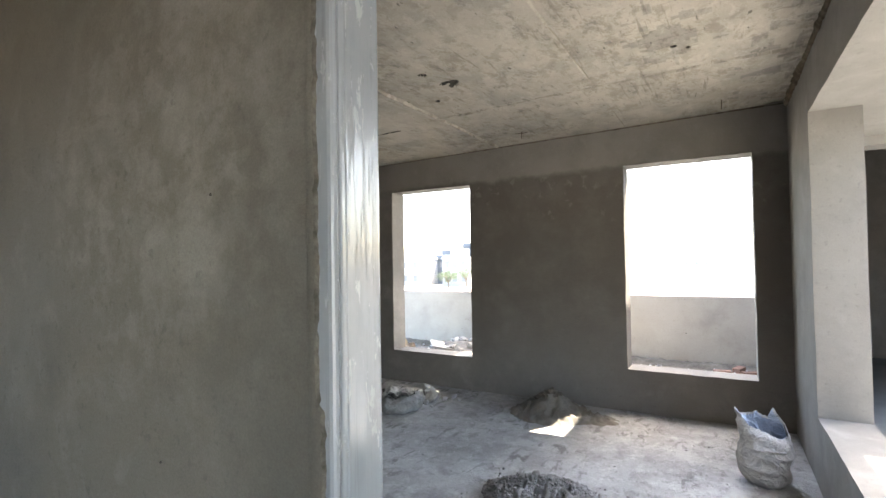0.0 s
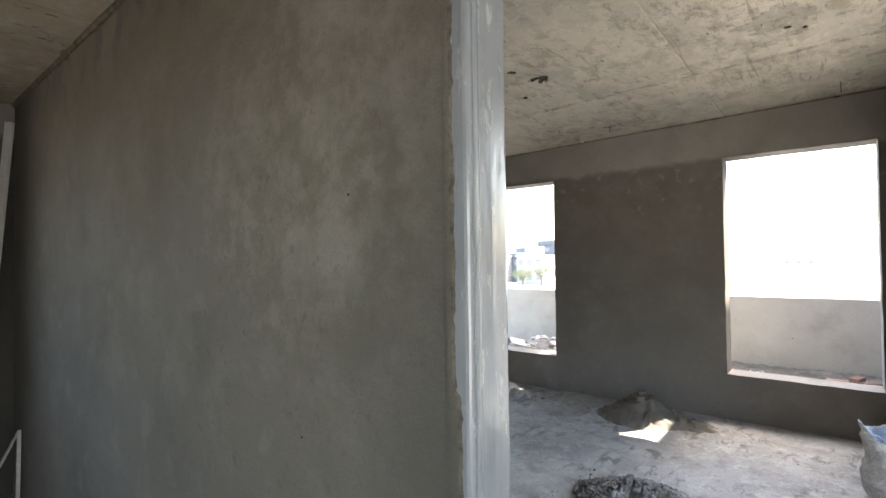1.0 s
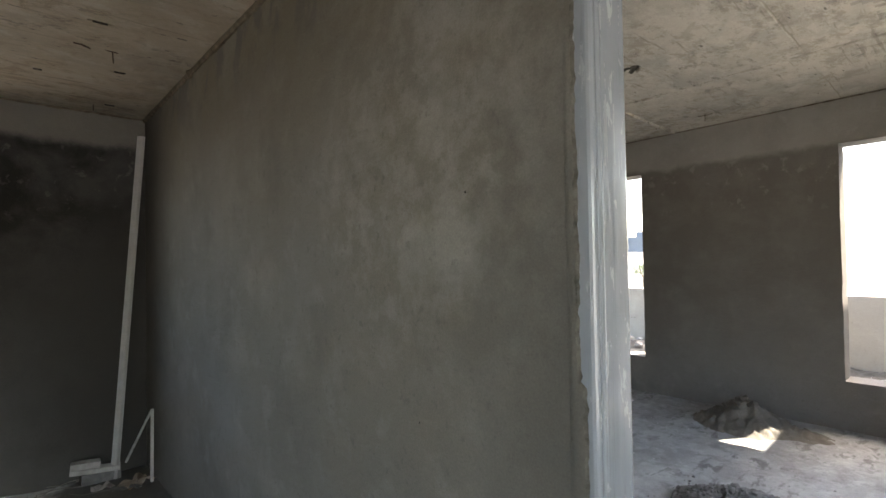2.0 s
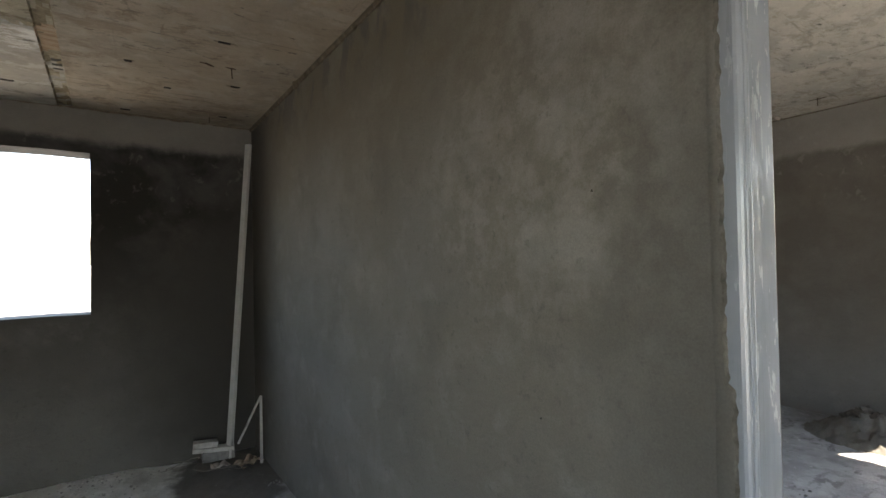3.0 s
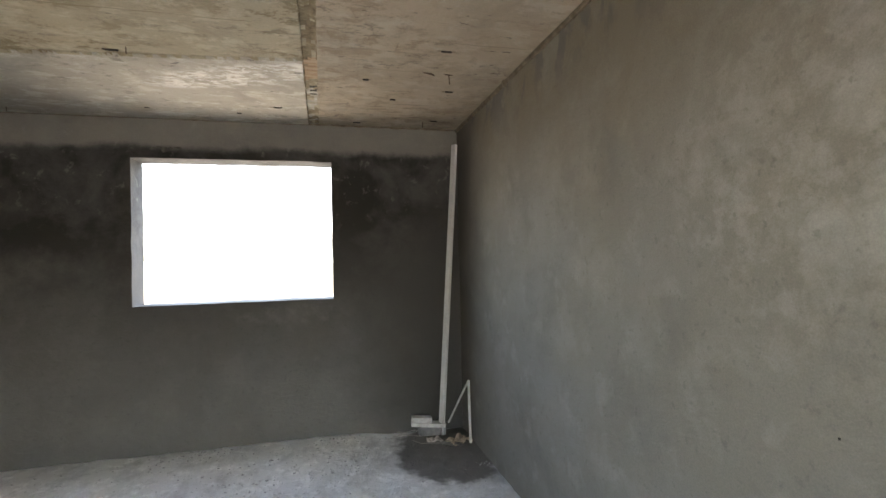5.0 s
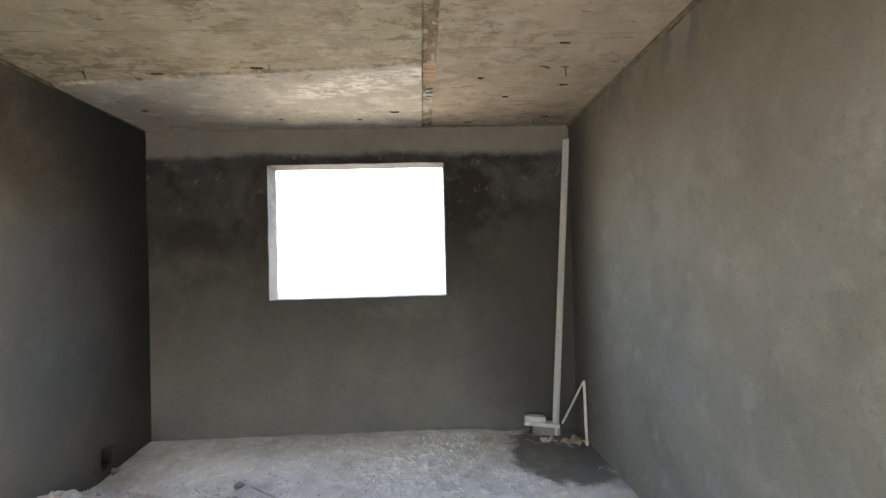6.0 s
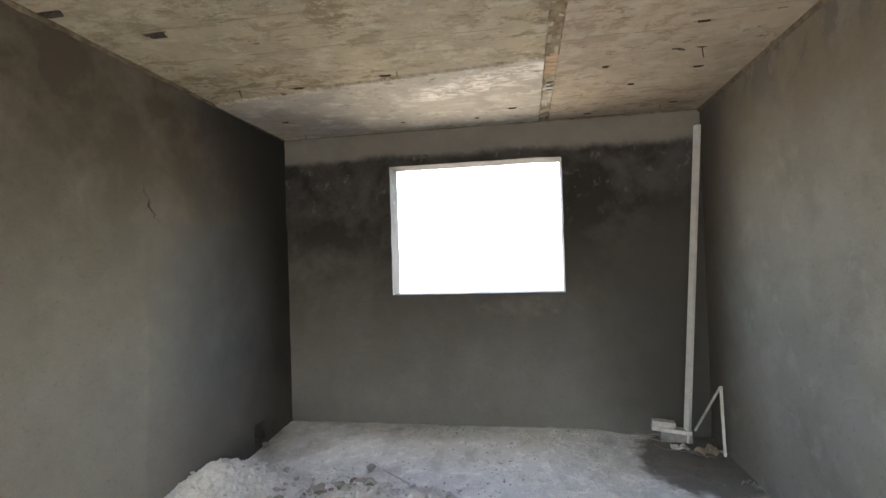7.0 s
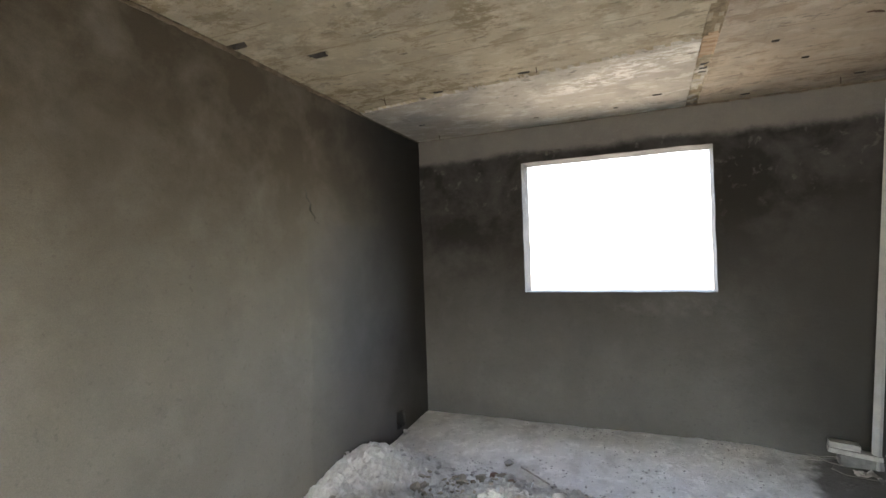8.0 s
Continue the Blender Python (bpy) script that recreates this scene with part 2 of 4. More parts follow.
def floor_material():
    """Rough screed under trodden cement dust: paler where plaster fell, dark where water was spilled."""
    g = Graph("dusty_floor_screed", 0.92)
    x, y, z = g.axes()
    c = g.ramp(g.noise(1.3, 7, 0.6, 0.1), (0.34, (0.275, 0.278, 0.276)), (0.64, (0.415, 0.419, 0.417)))
    drift = g.math('MULTIPLY', g.math('SUBTRACT', 1.0, g.span(g.math('ADD', x, g.math('MULTIPLY', g.noise(2.0, 5), 0.5)), 0.7, 1.3)), g.ramp(g.noise(1.8, 7, 0.62), (0.32, 0.7), (0.6, 1.0)))
    crust = g.ramp(g.noise(8.0, 9, 0.62, 0.1), (0.50, 0.0), (0.64, 1.0))
    c = g.mix(g.math('MULTIPLY', crust, 0.34), c, (0.56, 0.566, 0.564))
    trod = g.ramp(g.noise(6.5, 8, 0.68, 0.1, g.scaled(1.0, 0.7, 1)), (0.50, 0.0), (0.64, 1.0))
    c = g.mix(g.math('MULTIPLY', trod, 0.6), c, (0.22, 0.22, 0.216))
    scuff = g.math('MULTIPLY', g.ramp(g.noise(7.5, 8, 0.66, 0.4, g.scaled(0.6, 1.25, 1)), (0.53, 0.0), (0.60, 1.0)), g.ramp(g.noise(1.6, 4), (0.42, 0.2), (0.58, 1.0)))
    c = g.mix(g.math('MULTIPLY', scuff, 0.78), c, (0.13, 0.13, 0.124))
    soil = g.ramp(g.noise(2.3, 7, 0.62, 0.2), (0.50, 0.0), (0.62, 1.0))
    c = g.mix(g.math('MULTIPLY', soil, 0.32), c, (0.20, 0.197, 0.186))
    c = g.mix(drift, c, g.mix(g.math('MULTIPLY', trod, 0.55), g.mix(crust, (0.74, 0.74, 0.73), (0.90, 0.90, 0.89)), (0.46, 0.46, 0.455)))
    far = g.math('ADD', g.math('POWER', g.math('DIVIDE', g.math('SUBTRACT', x, 0.56), 0.52), 2.0),
                 g.math('POWER', g.math('DIVIDE', g.math('SUBTRACT', y, 4.74), 0.68), 2.0))
    far = g.math('ADD', far, g.math('MULTIPLY', g.math('SUBTRACT', g.noise(2.6, 6, 0.6), 0.5), 1.8))
    wet = g.math('SUBTRACT', 1.0, g.span(far, 0.68, 1.08))
    c = g.mix(g.math('MULTIPLY', wet, 0.86), c, (0.085, 0.078, 0.068))
    c = g.mix(0.22, c, g.ramp(g.noise(70, 5, 0.7), (0.3, 0.6), (0.65, 1.0)), 'MULTIPLY')
    g.colour(c)
    g.rough(g.math('SUBTRACT', 0.93, g.math('MULTIPLY', wet, 0.25)))
    g.bump(g.math('ADD', g.noise(14, 9, 0.75, 0.1), g.math('ADD', g.math('MULTIPLY', g.noise(90, 3), 0.2), g.math('MULTIPLY', crust, 0.4))), 0.62, 0.022)
    return g.mat


FLOOR = floor_material()


def grainy(name, low, high, scale=8.0, rough=0.95, bump=0.6, dist=0.01, vary=None):
    """Earthy or stony matter in two tones with grain; vary: 'island' or 'lone' for pieces that differ."""
    g = Graph(name, rough)
    c = g.ramp(g.noise(scale, 7, 0.65, 0.4), (0.32, low), (0.68, high))
    c = g.mix(0.4, c, g.ramp(g.noise(scale * 14, 3), (0.3, 0.6), (0.7, 1.0)), 'MULTIPLY')
    if vary:
        r = g.island() if vary == 'island' else g.lone()
        c = g.mix(1.0, c, g.ramp(r, (0.0, 0.62), (1.0, 1.0)), 'MULTIPLY')
    g.colour(c)
    g.bump(g.noise(scale * 6, 7, 0.7), bump, dist)
    return g.mat


SAND = grainy("building_sand", (0.098, 0.088, 0.074), (0.205, 0.19, 0.166), 5)
CLOD = grainy("damp_sand_clod", (0.075, 0.066, 0.054), (0.13, 0.115, 0.095), 9)
MORTAR = grainy("dry_mortar_lumps", (0.17, 0.168, 0.165), (0.34, 0.335, 0.325), 12, vary='island')
RUBBLE = grainy("plaster_rubble", (0.48, 0.475, 0.465), (0.73, 0.725, 0.715), 18, bump=0.9, dist=0.015)
CHUNK = grainy("plaster_chunk", (0.42, 0.415, 0.405), (0.66, 0.655, 0.645), 14, vary='lone')
CHUNK_TAN = grainy("tan_mortar_chunk", (0.38, 0.34, 0.28), (0.55, 0.50, 0.43), 16, vary='lone')
CHUNK_BROWN = grainy("brown_mortar_chunk", (0.17, 0.125, 0.09), (0.30, 0.235, 0.18), 16, vary='lone')
BRICK = grainy("clay_brick", (0.26, 0.15, 0.115), (0.36, 0.22, 0.175), 20, vary='lone')
GRIT = grainy("loose_grit", (0.40, 0.40, 0.395), (0.70, 0.695, 0.685), 10, vary='island')
CRUMB = grainy("ragged_cement_edge", (0.026, 0.023, 0.019), (0.094, 0.088, 0.075), 22)
EDGE = grainy("torn_plaster_lip", (0.05, 0.046, 0.038), (0.17, 0.16, 0.138), 24)
JOINT = grainy("joint_mortar", (0.06, 0.047, 0.028), (0.17, 0.135, 0.09), 14)
SEAM = grainy("rusty_seam_cement", (0.10, 0.070, 0.036), (0.27, 0.215, 0.135), 18)
PIT = grainy("dark_pit", (0.03, 0.026, 0.02), (0.06, 0.052, 0.042), 20)
TERRACE = grainy("terrace_screed", (0.17, 0.165, 0.155), (0.25, 0.244, 0.232), 2.5)
PARAPET = plaster("parapet_render", (0.368, 0.344, 0.308), (0.424, 0.400, 0.360), (0.464, 0.440, 0.400))
EARTH = grainy("dry_earth", (0.21, 0.20, 0.18), (0.29, 0.28, 0.255), 0.05, bump=0.2)
WHITEWASH = grainy("painted_facade", (0.374, 0.374, 0.360), (0.490, 0.483, 0.469), 0.3, bump=0.1, vary='lone')
BLUEWALL = grainy("blue_grey_facade", (0.10, 0.115, 0.135), (0.13, 0.145, 0.165), 0.3, bump=0.1)
WOOD = grainy("cement_stained_wood", (0.36, 0.345, 0.32), (0.54, 0.525, 0.50), 16)
PAPER = grainy("torn_cement_paper", (0.46, 0.37, 0.28), (0.68, 0.58, 0.46), 10, bump=0.3)
RAG = grainy("dusty_rag", (0.58, 0.54, 0.52), (0.76, 0.72, 0.70), 14, bump=0.5)


def painted_steel():
    """Glossy grey enamel with dirty runs of cement and dusty bloom."""
    g = Graph("grey_enamel_steel", 0.25, 0.12)
    runs = g.noise(75, 6, 0.6, 0.25, g.scaled(1.0, 1.0, 0.035))
    patch = g.noise(5, 7, 0.65, 0.3, g.scaled(1, 1, 0.5))
    c = g.ramp(patch, (0.3, (0.262, 0.292, 0.328)), (0.7, (0.335, 0.362, 0.396)))
    bloom = g.ramp(g.noise(26, 8, 0.7, 0.3, g.scaled(1, 1, 0.35)), (0.56, 0.0), (0.70, 1.0))
    c = g.mix(g.math('MULTIPLY', bloom, 0.14), c, (0.42, 0.43, 0.435))
    smear = g.ramp(g.noise(9, 7, 0.65, 0.2, g.scaled(1, 1, 0.25)), (0.50, 0.0), (0.66, 1.0))
    c = g.mix(g.math('MULTIPLY', smear, 0.3), c, (0.23, 0.255, 0.285))
    line = g.math('MULTIPLY', g.ramp(runs, (0.55, 0.0), (0.59, 1.0)), g.math('MULTIPLY', g.ramp(g.noise(5.0, 7, 0.7, 0.2), (0.42, 0.0), (0.52, 1.0)), g.ramp(g.noise(1.1, 2, 0.5, 0.0, g.scaled(0.2, 0.2, 1.0)), (0.42, 0.12), (0.55, 1.0))))
    c = g.mix(g.math('MULTIPLY', line, 0.8), c, (0.07, 0.066, 0.062))
    g.colour(c)
    g.rough(g.math('ADD', g.ramp(patch, (0.36, 0.10), (0.64, 0.24)), g.math('ADD', g.math('MULTIPLY', bloom, 0.2), g.math('MULTIPLY', line, 0.5))))
    brushed = g.noise(38, 4, 0.55, 0.1, g.scaled(1.0, 1.0, 0.05))
    g.bump(g.math('ADD', g.math('ADD', patch, g.math('MULTIPLY', brushed, 0.5)), g.math('MULTIPLY', line, 0.5)), 0.35, 0.005)
    return g.mat


STEEL = painted_steel()


def plain(name, colour, rough, metal=0.0, scale=20, amount=0.3):
    g = Graph(name, rough, metal)
    g.colour(g.mix(amount, colour, g.ramp(g.noise(scale, 6, 0.65), (0.3, 0.45), (0.7, 1.0)), 'MULTIPLY'))
    g.bump(g.noise(scale * 2, 4), 0.15, 0.004)
    return g.mat


ALUMINIUM = plain("dusty_aluminium", (0.52, 0.515, 0.50), 0.55, 0.25, 12)
IRON = plain("rusty_iron", (0.10, 0.065, 0.045), 0.85, 0.3, 60)
WIRE = plain("dull_wire", (0.30, 0.28, 0.26), 0.6, 0.4, 40)


def cloth(name, colour, rough):
    """Slack plastic cloth: sharp creases, dust in the folds, a fine weave."""
    g = Graph(name, rough)
    crease = g.math('ABSOLUTE', g.math('SUBTRACT', g.noise(7, 4, 0.5, 0.8), 0.5), 0.0)
    fine = g.math('ABSOLUTE', g.math('SUBTRACT', g.noise(19, 4, 0.55, 0.6), 0.5), 0.0)
    dust = g.ramp(g.noise(6, 7, 0.65), (0.40, 0.0), (0.62, 1.0))
    c = g.mix(g.math('MULTIPLY', dust, 0.55), colour, tuple(v * 0.55 for v in colour))
    g.colour(g.mix(g.math('MULTIPLY', g.ramp(crease, (0.0, 1.0), (0.05, 0.0)), 0.4), c, tuple(min(0.8, v * 1.35) for v in colour)))
    g.bump(g.math('ADD', g.math('MULTIPLY', crease, -1.6), g.math('ADD', g.math('MULTIPLY', fine, -0.6), g.math('MULTIPLY', g.noise(400, 2), 0.03))), 0.9, 0.03)
    return g.mat


WOVEN = cloth("dusty_woven_plastic", (0.54, 0.535, 0.515), 0.75)
DUSTBAG = cloth("mortar_soaked_cloth", (0.30, 0.295, 0.285), 0.9)
LINER = cloth("blue_plastic_liner", (0.36, 0.43, 0.54), 0.45)
DARKPANE = plain("dark_window", (0.17, 0.18, 0.19), 0.3, 0, 1)
PAN = plain("cement_caked_pan", (0.30, 0.30, 0.295), 0.8, 0.2, 14, 0.5)


def leafy():
    g = Graph("tree_leaf", 0.7)
    g.colour(g.ramp(g.island(), (0.0, (0.065, 0.09, 0.042)), (1.0, (0.115, 0.145, 0.075))))
    return g.mat


LEAF = leafy()
BARK = grainy("bark", (0.10, 0.08, 0.06), (0.2, 0.16, 0.12), 4)


# ---- shaping helpers ----
def part(name, bm, material, parent=None, label="", smooth=False):
    """Link a bmesh as one mesh object under a thing or a part; materials may be a list."""
    me = bpy.data.meshes.new(name)
    bm.normal_update()
    bm.to_mesh(me)
    bm.free()
    for m in (material if isinstance(material, list) else [material]):
        me.materials.append(m)
    if smooth:
        me.polygons.foreach_set("use_smooth", [True] * len(me.polygons))
    ob = new(name, me)
    if parent:
        ob.parent = parent
        if label:
            ob["label"] = label
    return ob


def box(bm, x0, x1, y0, y1, z0, z1, m=None):
    """Add a box; m turns or moves it."""
    made = bmesh.ops.create_cube(bm, size=1.0)["verts"]
    for v in made:
        v.co = Vector(((x0 + x1) / 2 + v.co.x * (x1 - x0), (y0 + y1) / 2 + v.co.y * (y1 - y0), (z0 + z1) / 2 + v.co.z * (z1 - z0)))
        if m:
            v.co = m @ v.co
    return made


def bevelled(bm, width=0.004, cuts=2):
    bmesh.ops.bevel(bm, geom=bm.edges[:], offset=width, segments=cuts, affect='EDGES', profile=0.6)
    return bm


def bar(bm, a, b, w, h, roll=0.0):
    """A squared bar from a to b."""
    a, b = Vector(a), Vector(b)
    m = Matrix.Translation((a + b) / 2) @ (b - a).to_track_quat('Z', 'Y').to_matrix().to_4x4() @ pose(0, 0, 0, 0, 0, roll)
    n = (b - a).length / 2
    return box(bm, -w / 2, w / 2, -h / 2, h / 2, -n, n, m)


def tube(bm, points, r, sides=6):
    """A round rod through the points."""
    rings = []
    pts = [Vector(p) for p in points]
    for i, p in enumerate(pts):
        d = (pts[min(i + 1, len(pts) - 1)] - pts[max(i - 1, 0)]).normalized()
        q = d.to_track_quat('Z', 'Y')
        rings.append([bm.verts.new(p + q @ Vector((r * math.cos(k * 2 * math.pi / sides), r * math.sin(k * 2 * math.pi / sides), 0))) for k in range(sides)])
    for a, b in zip(rings, rings[1:]):
        for k in range(sides):
            bm.faces.new((a[k], a[(k + 1) % sides], b[(k + 1) % sides], b[k]))
    bm.faces.new(rings[0][::-1])
    bm.faces.new(rings[-1])


def breaks(lo, hi, step, keep=()):
    """Positions from lo to hi no further apart than step, with all of keep among them."""
    fixed = sorted({lo, hi, *[k for k in keep if lo < k < hi]})
    out = [lo]
    for a, b in zip(fixed, fixed[1:]):
        n = max(1, math.ceil((b - a) / step))
        out += [a + (b - a) * (i + 1) / n for i in range(n)]
    return out


def wall(name, axis, face, back, u0, u1, z0, z1, material, openings=(), step=0.10, wob=0.004, shape=None, label=""):
    """A thick wall across one axis ('x' or 'y'), with openings (u0, u1, z0, z1) right through it and hand-trowelled unevenness."""
    us = breaks(u0, u1, step, [e for o in openings for e in o[:2]])
    zs = breaks(z0, z1, step, [e for o in openings for e in o[2:]])
    rim = {round(e, 5) for o in openings for e in o}
    bm = bmesh.new()
    made = {}
    out = -1.0 if face < back else 1.0

    def place(side, i, j):
        key = (side, i, j)
        if key not in made:
            u, z = us[i], zs[j]
            p = (u, z, face if side == 0 else back)
            n = noise.noise(Vector((u * 2.3, z * 2.3, p[2] * 3))) * wob + noise.noise(Vector((u * 9, z * 9, p[2]))) * wob * 0.4
            lift = shape(u, z) if shape and side == 0 else 0.0
            d = p[2] + (n + lift) * (out if side == 0 else -out)
            if round(u, 5) in rim or round(z, 5) in rim:
                u += noise.noise(Vector((z * 5, face, 3.1))) * 0.006 if u0 < u < u1 else 0
                z += noise.noise(Vector((u * 5, face, 7.7))) * 0.006 if z0 < z < z1 else 0
            made[key] = bm.verts.new((d, u, z) if axis == 'x' else (u, d, z))
        return made[key]

    def solid(i, j):
        if not (0 <= i < len(us) - 1 and 0 <= j < len(zs) - 1):
            return False
        u, z = (us[i] + us[i + 1]) / 2, (zs[j] + zs[j + 1]) / 2
        return not any(o[0] < u < o[1] and o[2] < z < o[3] for o in openings)

    for i in range(len(us) - 1):
        for j in range(len(zs) - 1):
            if not solid(i, j):
                continue
            for side in (0, 1):
                bm.faces.new([place(side, a, b) for a, b in ((i, j), (i + 1, j), (i + 1, j + 1), (i, j + 1))])
            for di, dj, e in ((-1, 0, ((i, j), (i, j + 1))), (1, 0, ((i + 1, j), (i + 1, j + 1))), (0, -1, ((i, j), (i + 1, j))), (0, 1, ((i, j + 1), (i + 1, j + 1)))):
                if not solid(i + di, j + dj):
                    bm.faces.new([place(0, *e[0]), place(0, *e[1]), place(1, *e[1]), place(1, *e[0])])
    bmesh.ops.recalc_face_normals(bm, faces=bm.faces[:])
    ob = part(name, bm, material, smooth=True)
    ob.data.set_sharp_from_angle(angle=radians(35))
    return tagged(ob, label, "wall", kind="structure")


def sheet(name, xs, ys, height, material, pick=None, smooth=True):
    """A height field over the given lines; pick(x, y) gives a face's material index."""
    xs, ys = np.array(xs), np.array(ys)
    verts = [(float(x), float(y), height(float(x), float(y))) for x in xs for y in ys]
    ny = len(ys)
    faces = [(i * ny + j, (i + 1) * ny + j, (i + 1) * ny + j + 1, i * ny + j + 1) for i in range(len(xs) - 1) for j in range(ny - 1)]
    me = bpy.data.meshes.new(name)
    me.from_pydata(verts, [], faces)
    for m in (material if isinstance(material, list) else [material]):
        me.materials.append(m)
    if pick:
        me.polygons.foreach_set("material_index", [pick(float(xs[i] + xs[i + 1]) / 2, float(ys[j] + ys[j + 1]) / 2) for i in range(len(xs) - 1) for j in range(ny - 1)])
    if smooth:
        me.polygons.foreach_set("use_smooth", [True] * len(me.polygons))
    me.update()
    me.set_sharp_from_angle(angle=radians(24))
    return new(name, me)


def rock(bm, at, size, rng, squash=0.7, sides=1):
    """A broken lump: the hull of a few scattered points, flattened."""
    pts = []
    sx, sy, sz = size * rng.uniform(0.8, 1.3), size * rng.uniform(0.7, 1.1), size * rng.uniform(0.7, 1.1) * squash
    for _ in range(9 + 5 * sides):
        p = Vector((rng.gauss(0, 1), rng.gauss(0, 1), rng.gauss(0, 1))).normalized() * rng.uniform(0.8, 1.1)
        pts.append(bm.verts.new(Vector(at) + Vector((p.x * sx, p.y * sy, p.z * sz))))
    hull = bmesh.ops.convex_hull(bm, input=pts)
    loose = [v for v in hull["geom_interior"] if isinstance(v, bmesh.types.BMVert)]
    if loose:
        bmesh.ops.delete(bm, geom=loose, context='VERTS')


def fbm(x, y, s=0.0):
    return noise.fractal(Vector((x, y, s)), 1.0, 2.0, 5)


def smooth(v, lo, hi):
    t = min(1.0, max(0.0, (v - lo) / (hi - lo)))
    return t * t * (3 - 2 * t)


# ---- plan: the near room, the far room beyond the steel door frame, and the terrace ----
WEST, EAST, NORTH, SOUTH = -3.275, 0.82, 5.225, -2.9
FAR_X, FAR_Y, THICK = 5.97, -0.40, 0.30
LOW, HIGH = 3.008, 3.278


def soffit_z(x, y):
    """The slabs hang a little out of level: the near one rises to the south, the far one falls to the north."""
    return LOW + min(0.05, 0.017 * (NORTH - y)) if x < EAST + 0.1 else HIGH - 0.0165 * y


def floor_z(x, y):
    bank = 0.05 * smooth(y, 4.3, 5.15) * (1 - smooth(x, -0.25, 0.15)) if x < EAST else 0.0
    lump = fbm(x * 2.2, y * 2.2) * 0.008 + fbm(x * 9, y * 9, 4) * 0.005
    if x < EAST and y > 3.0:
        lump += 0.010 * max(0.0, fbm(x * 5, y * 5, 9)) * smooth(y, 3.0, 3.6)
    return bank + lump - 0.006


floor = tagged(sheet("floor", breaks(WEST - 0.1, FAR_X + 0.1, 0.055), breaks(SOUTH - 0.1, NORTH + 0.1, 0.055), floor_z, FLOOR),
               "rough grey concrete floor covered in pale cement dust", "floor", kind="structure")

# pits left in the slab by form ties and spacers: place and half size
PITS = [(-2.853, 2.92, 0.050, 0.030), (-3.205, 2.60, 0.050, 0.028), (-0.868, 4.74, 0.032, 0.018), (-1.75, 3.80, 0.040, 0.012), (0.26, 3.44, 0.030, 0.010),
        (0.46, 4.15, 0.026, 0.013), (-2.45, 3.88, 0.035, 0.012), (-2.95, 4.62, 0.028, 0.016), (0.52, 4.95, 0.03, 0.014), (-0.19, 5.10, 0.03, 0.014),
        (-1.2, 4.95, 0.016, 0.010), (-1.9, 4.9, 0.016, 0.010), (0.05, 4.4, 0.018, 0.012), (-0.2, 4.0, 0.016, 0.012)]


def pit_at(pits, x, y):
    return any(abs(y - py) < ry and abs(x - px) < rx * (1 - 0.3 * (y - py) / ry) for px, py, rx, ry in pits)


def seam_line(x):
    return 3.735 + 0.11 * max(0.0, -0.62 - x) + fbm(x * 4, 2.0) * 0.012


def low_slab(x, y):
    z = soffit_z(x, y) + fbm(x * 1.3, y * 1.3, 2) * 0.004 + fbm(x * 8, y * 8, 5) * 0.0015
    seam_x = -0.585 + fbm(y * 3, 1.0) * 0.003
    seam_y = seam_line(x)
    if abs(x - seam_x) < 0.040:
        z += (0.003 if 3.67 < y < 4.12 else 0.009) * (1 + fbm(x * 20, y * 5))
    elif x < seam_x and y > seam_y:
        z -= 0.012
    elif x > seam_x:
        z -= 0.003
    if x < seam_x and 0 < seam_y - y < 0.03 * (0.4 + abs(fbm(x * 6, 3.0)) * 2):
        z += 0.006
    gap = min(x - WEST, EAST - x, NORTH - y)
    if gap < 0.015:
        z += 0.055
    if pit_at(PITS, x, y):
        z += 0.035
    return z


def low_slot(x, y):
    if pit_at([(a, b, c + 0.008, d + 0.008) for a, b, c, d in PITS], x, y):
        return 4
    if abs(x + 0.585) < 0.045:
        rag = 0.05 * fbm(x * 14, y * 9, 21)
        side = -0.630 if y > 3.72 else -0.545
        if abs(x - side + rag * 0.3) < 0.010 and fbm(x * 5, y * 7, 41) > (0.0 if y > 3.72 else -0.25):
            return 5
        if 4.22 < y < 4.42 and int((y - 4.22) / 0.04) % 2 == 0 and abs(x + 0.575) < 0.030:
            return 4
        if 3.71 + rag < y < 4.06 + rag:
            return 3
        if y > 4.75 and fbm(x * 13, y * 11, 30) > -0.05 + 0.35 * (5.2 - y):
            return 5
        return 0 if fbm(x * 9, y * 4, 33) < 0.05 else (2 if y > 4.06 else 5)
    if x < -0.585:
        return 2 if y > seam_line(x) else 0
    return 1 if y > 2.2 else 0


lines_x = breaks(WEST - 0.05, EAST + 0.05, 0.03, [-0.632, -0.624, -0.546, -0.538, WEST + 0.006, WEST + 0.014, WEST + 0.02, EAST - 0.02, EAST - 0.014, EAST - 0.006] + [v for p in PITS for v in (p[0] - p[2] - 0.004, p[0] - p[2] + 0.004, p[0] + p[2] - 0.004, p[0] + p[2] + 0.004)])
lines_y = breaks(SOUTH - 0.05, NORTH + 0.05, 0.05, [3.70 + 0.012 * k for k in range(28)] + [NORTH - 0.02, NORTH - 0.014, NORTH - 0.006] + [v for p in PITS for v in (p[1] - p[3] - 0.004, p[1] - p[3] + 0.004, p[1] + p[3] - 0.004, p[1] + p[3] + 0.004)])
tagged(sheet("ceiling_near", lines_x, lines_y, low_slab, [SOFFIT, SOFFIT_CLEAN, SOFFIT_CHALK, RUST, PIT, SEAM], low_slot),
       "raw concrete slab soffit with board seams and rust stains", "ceiling", kind="structure")

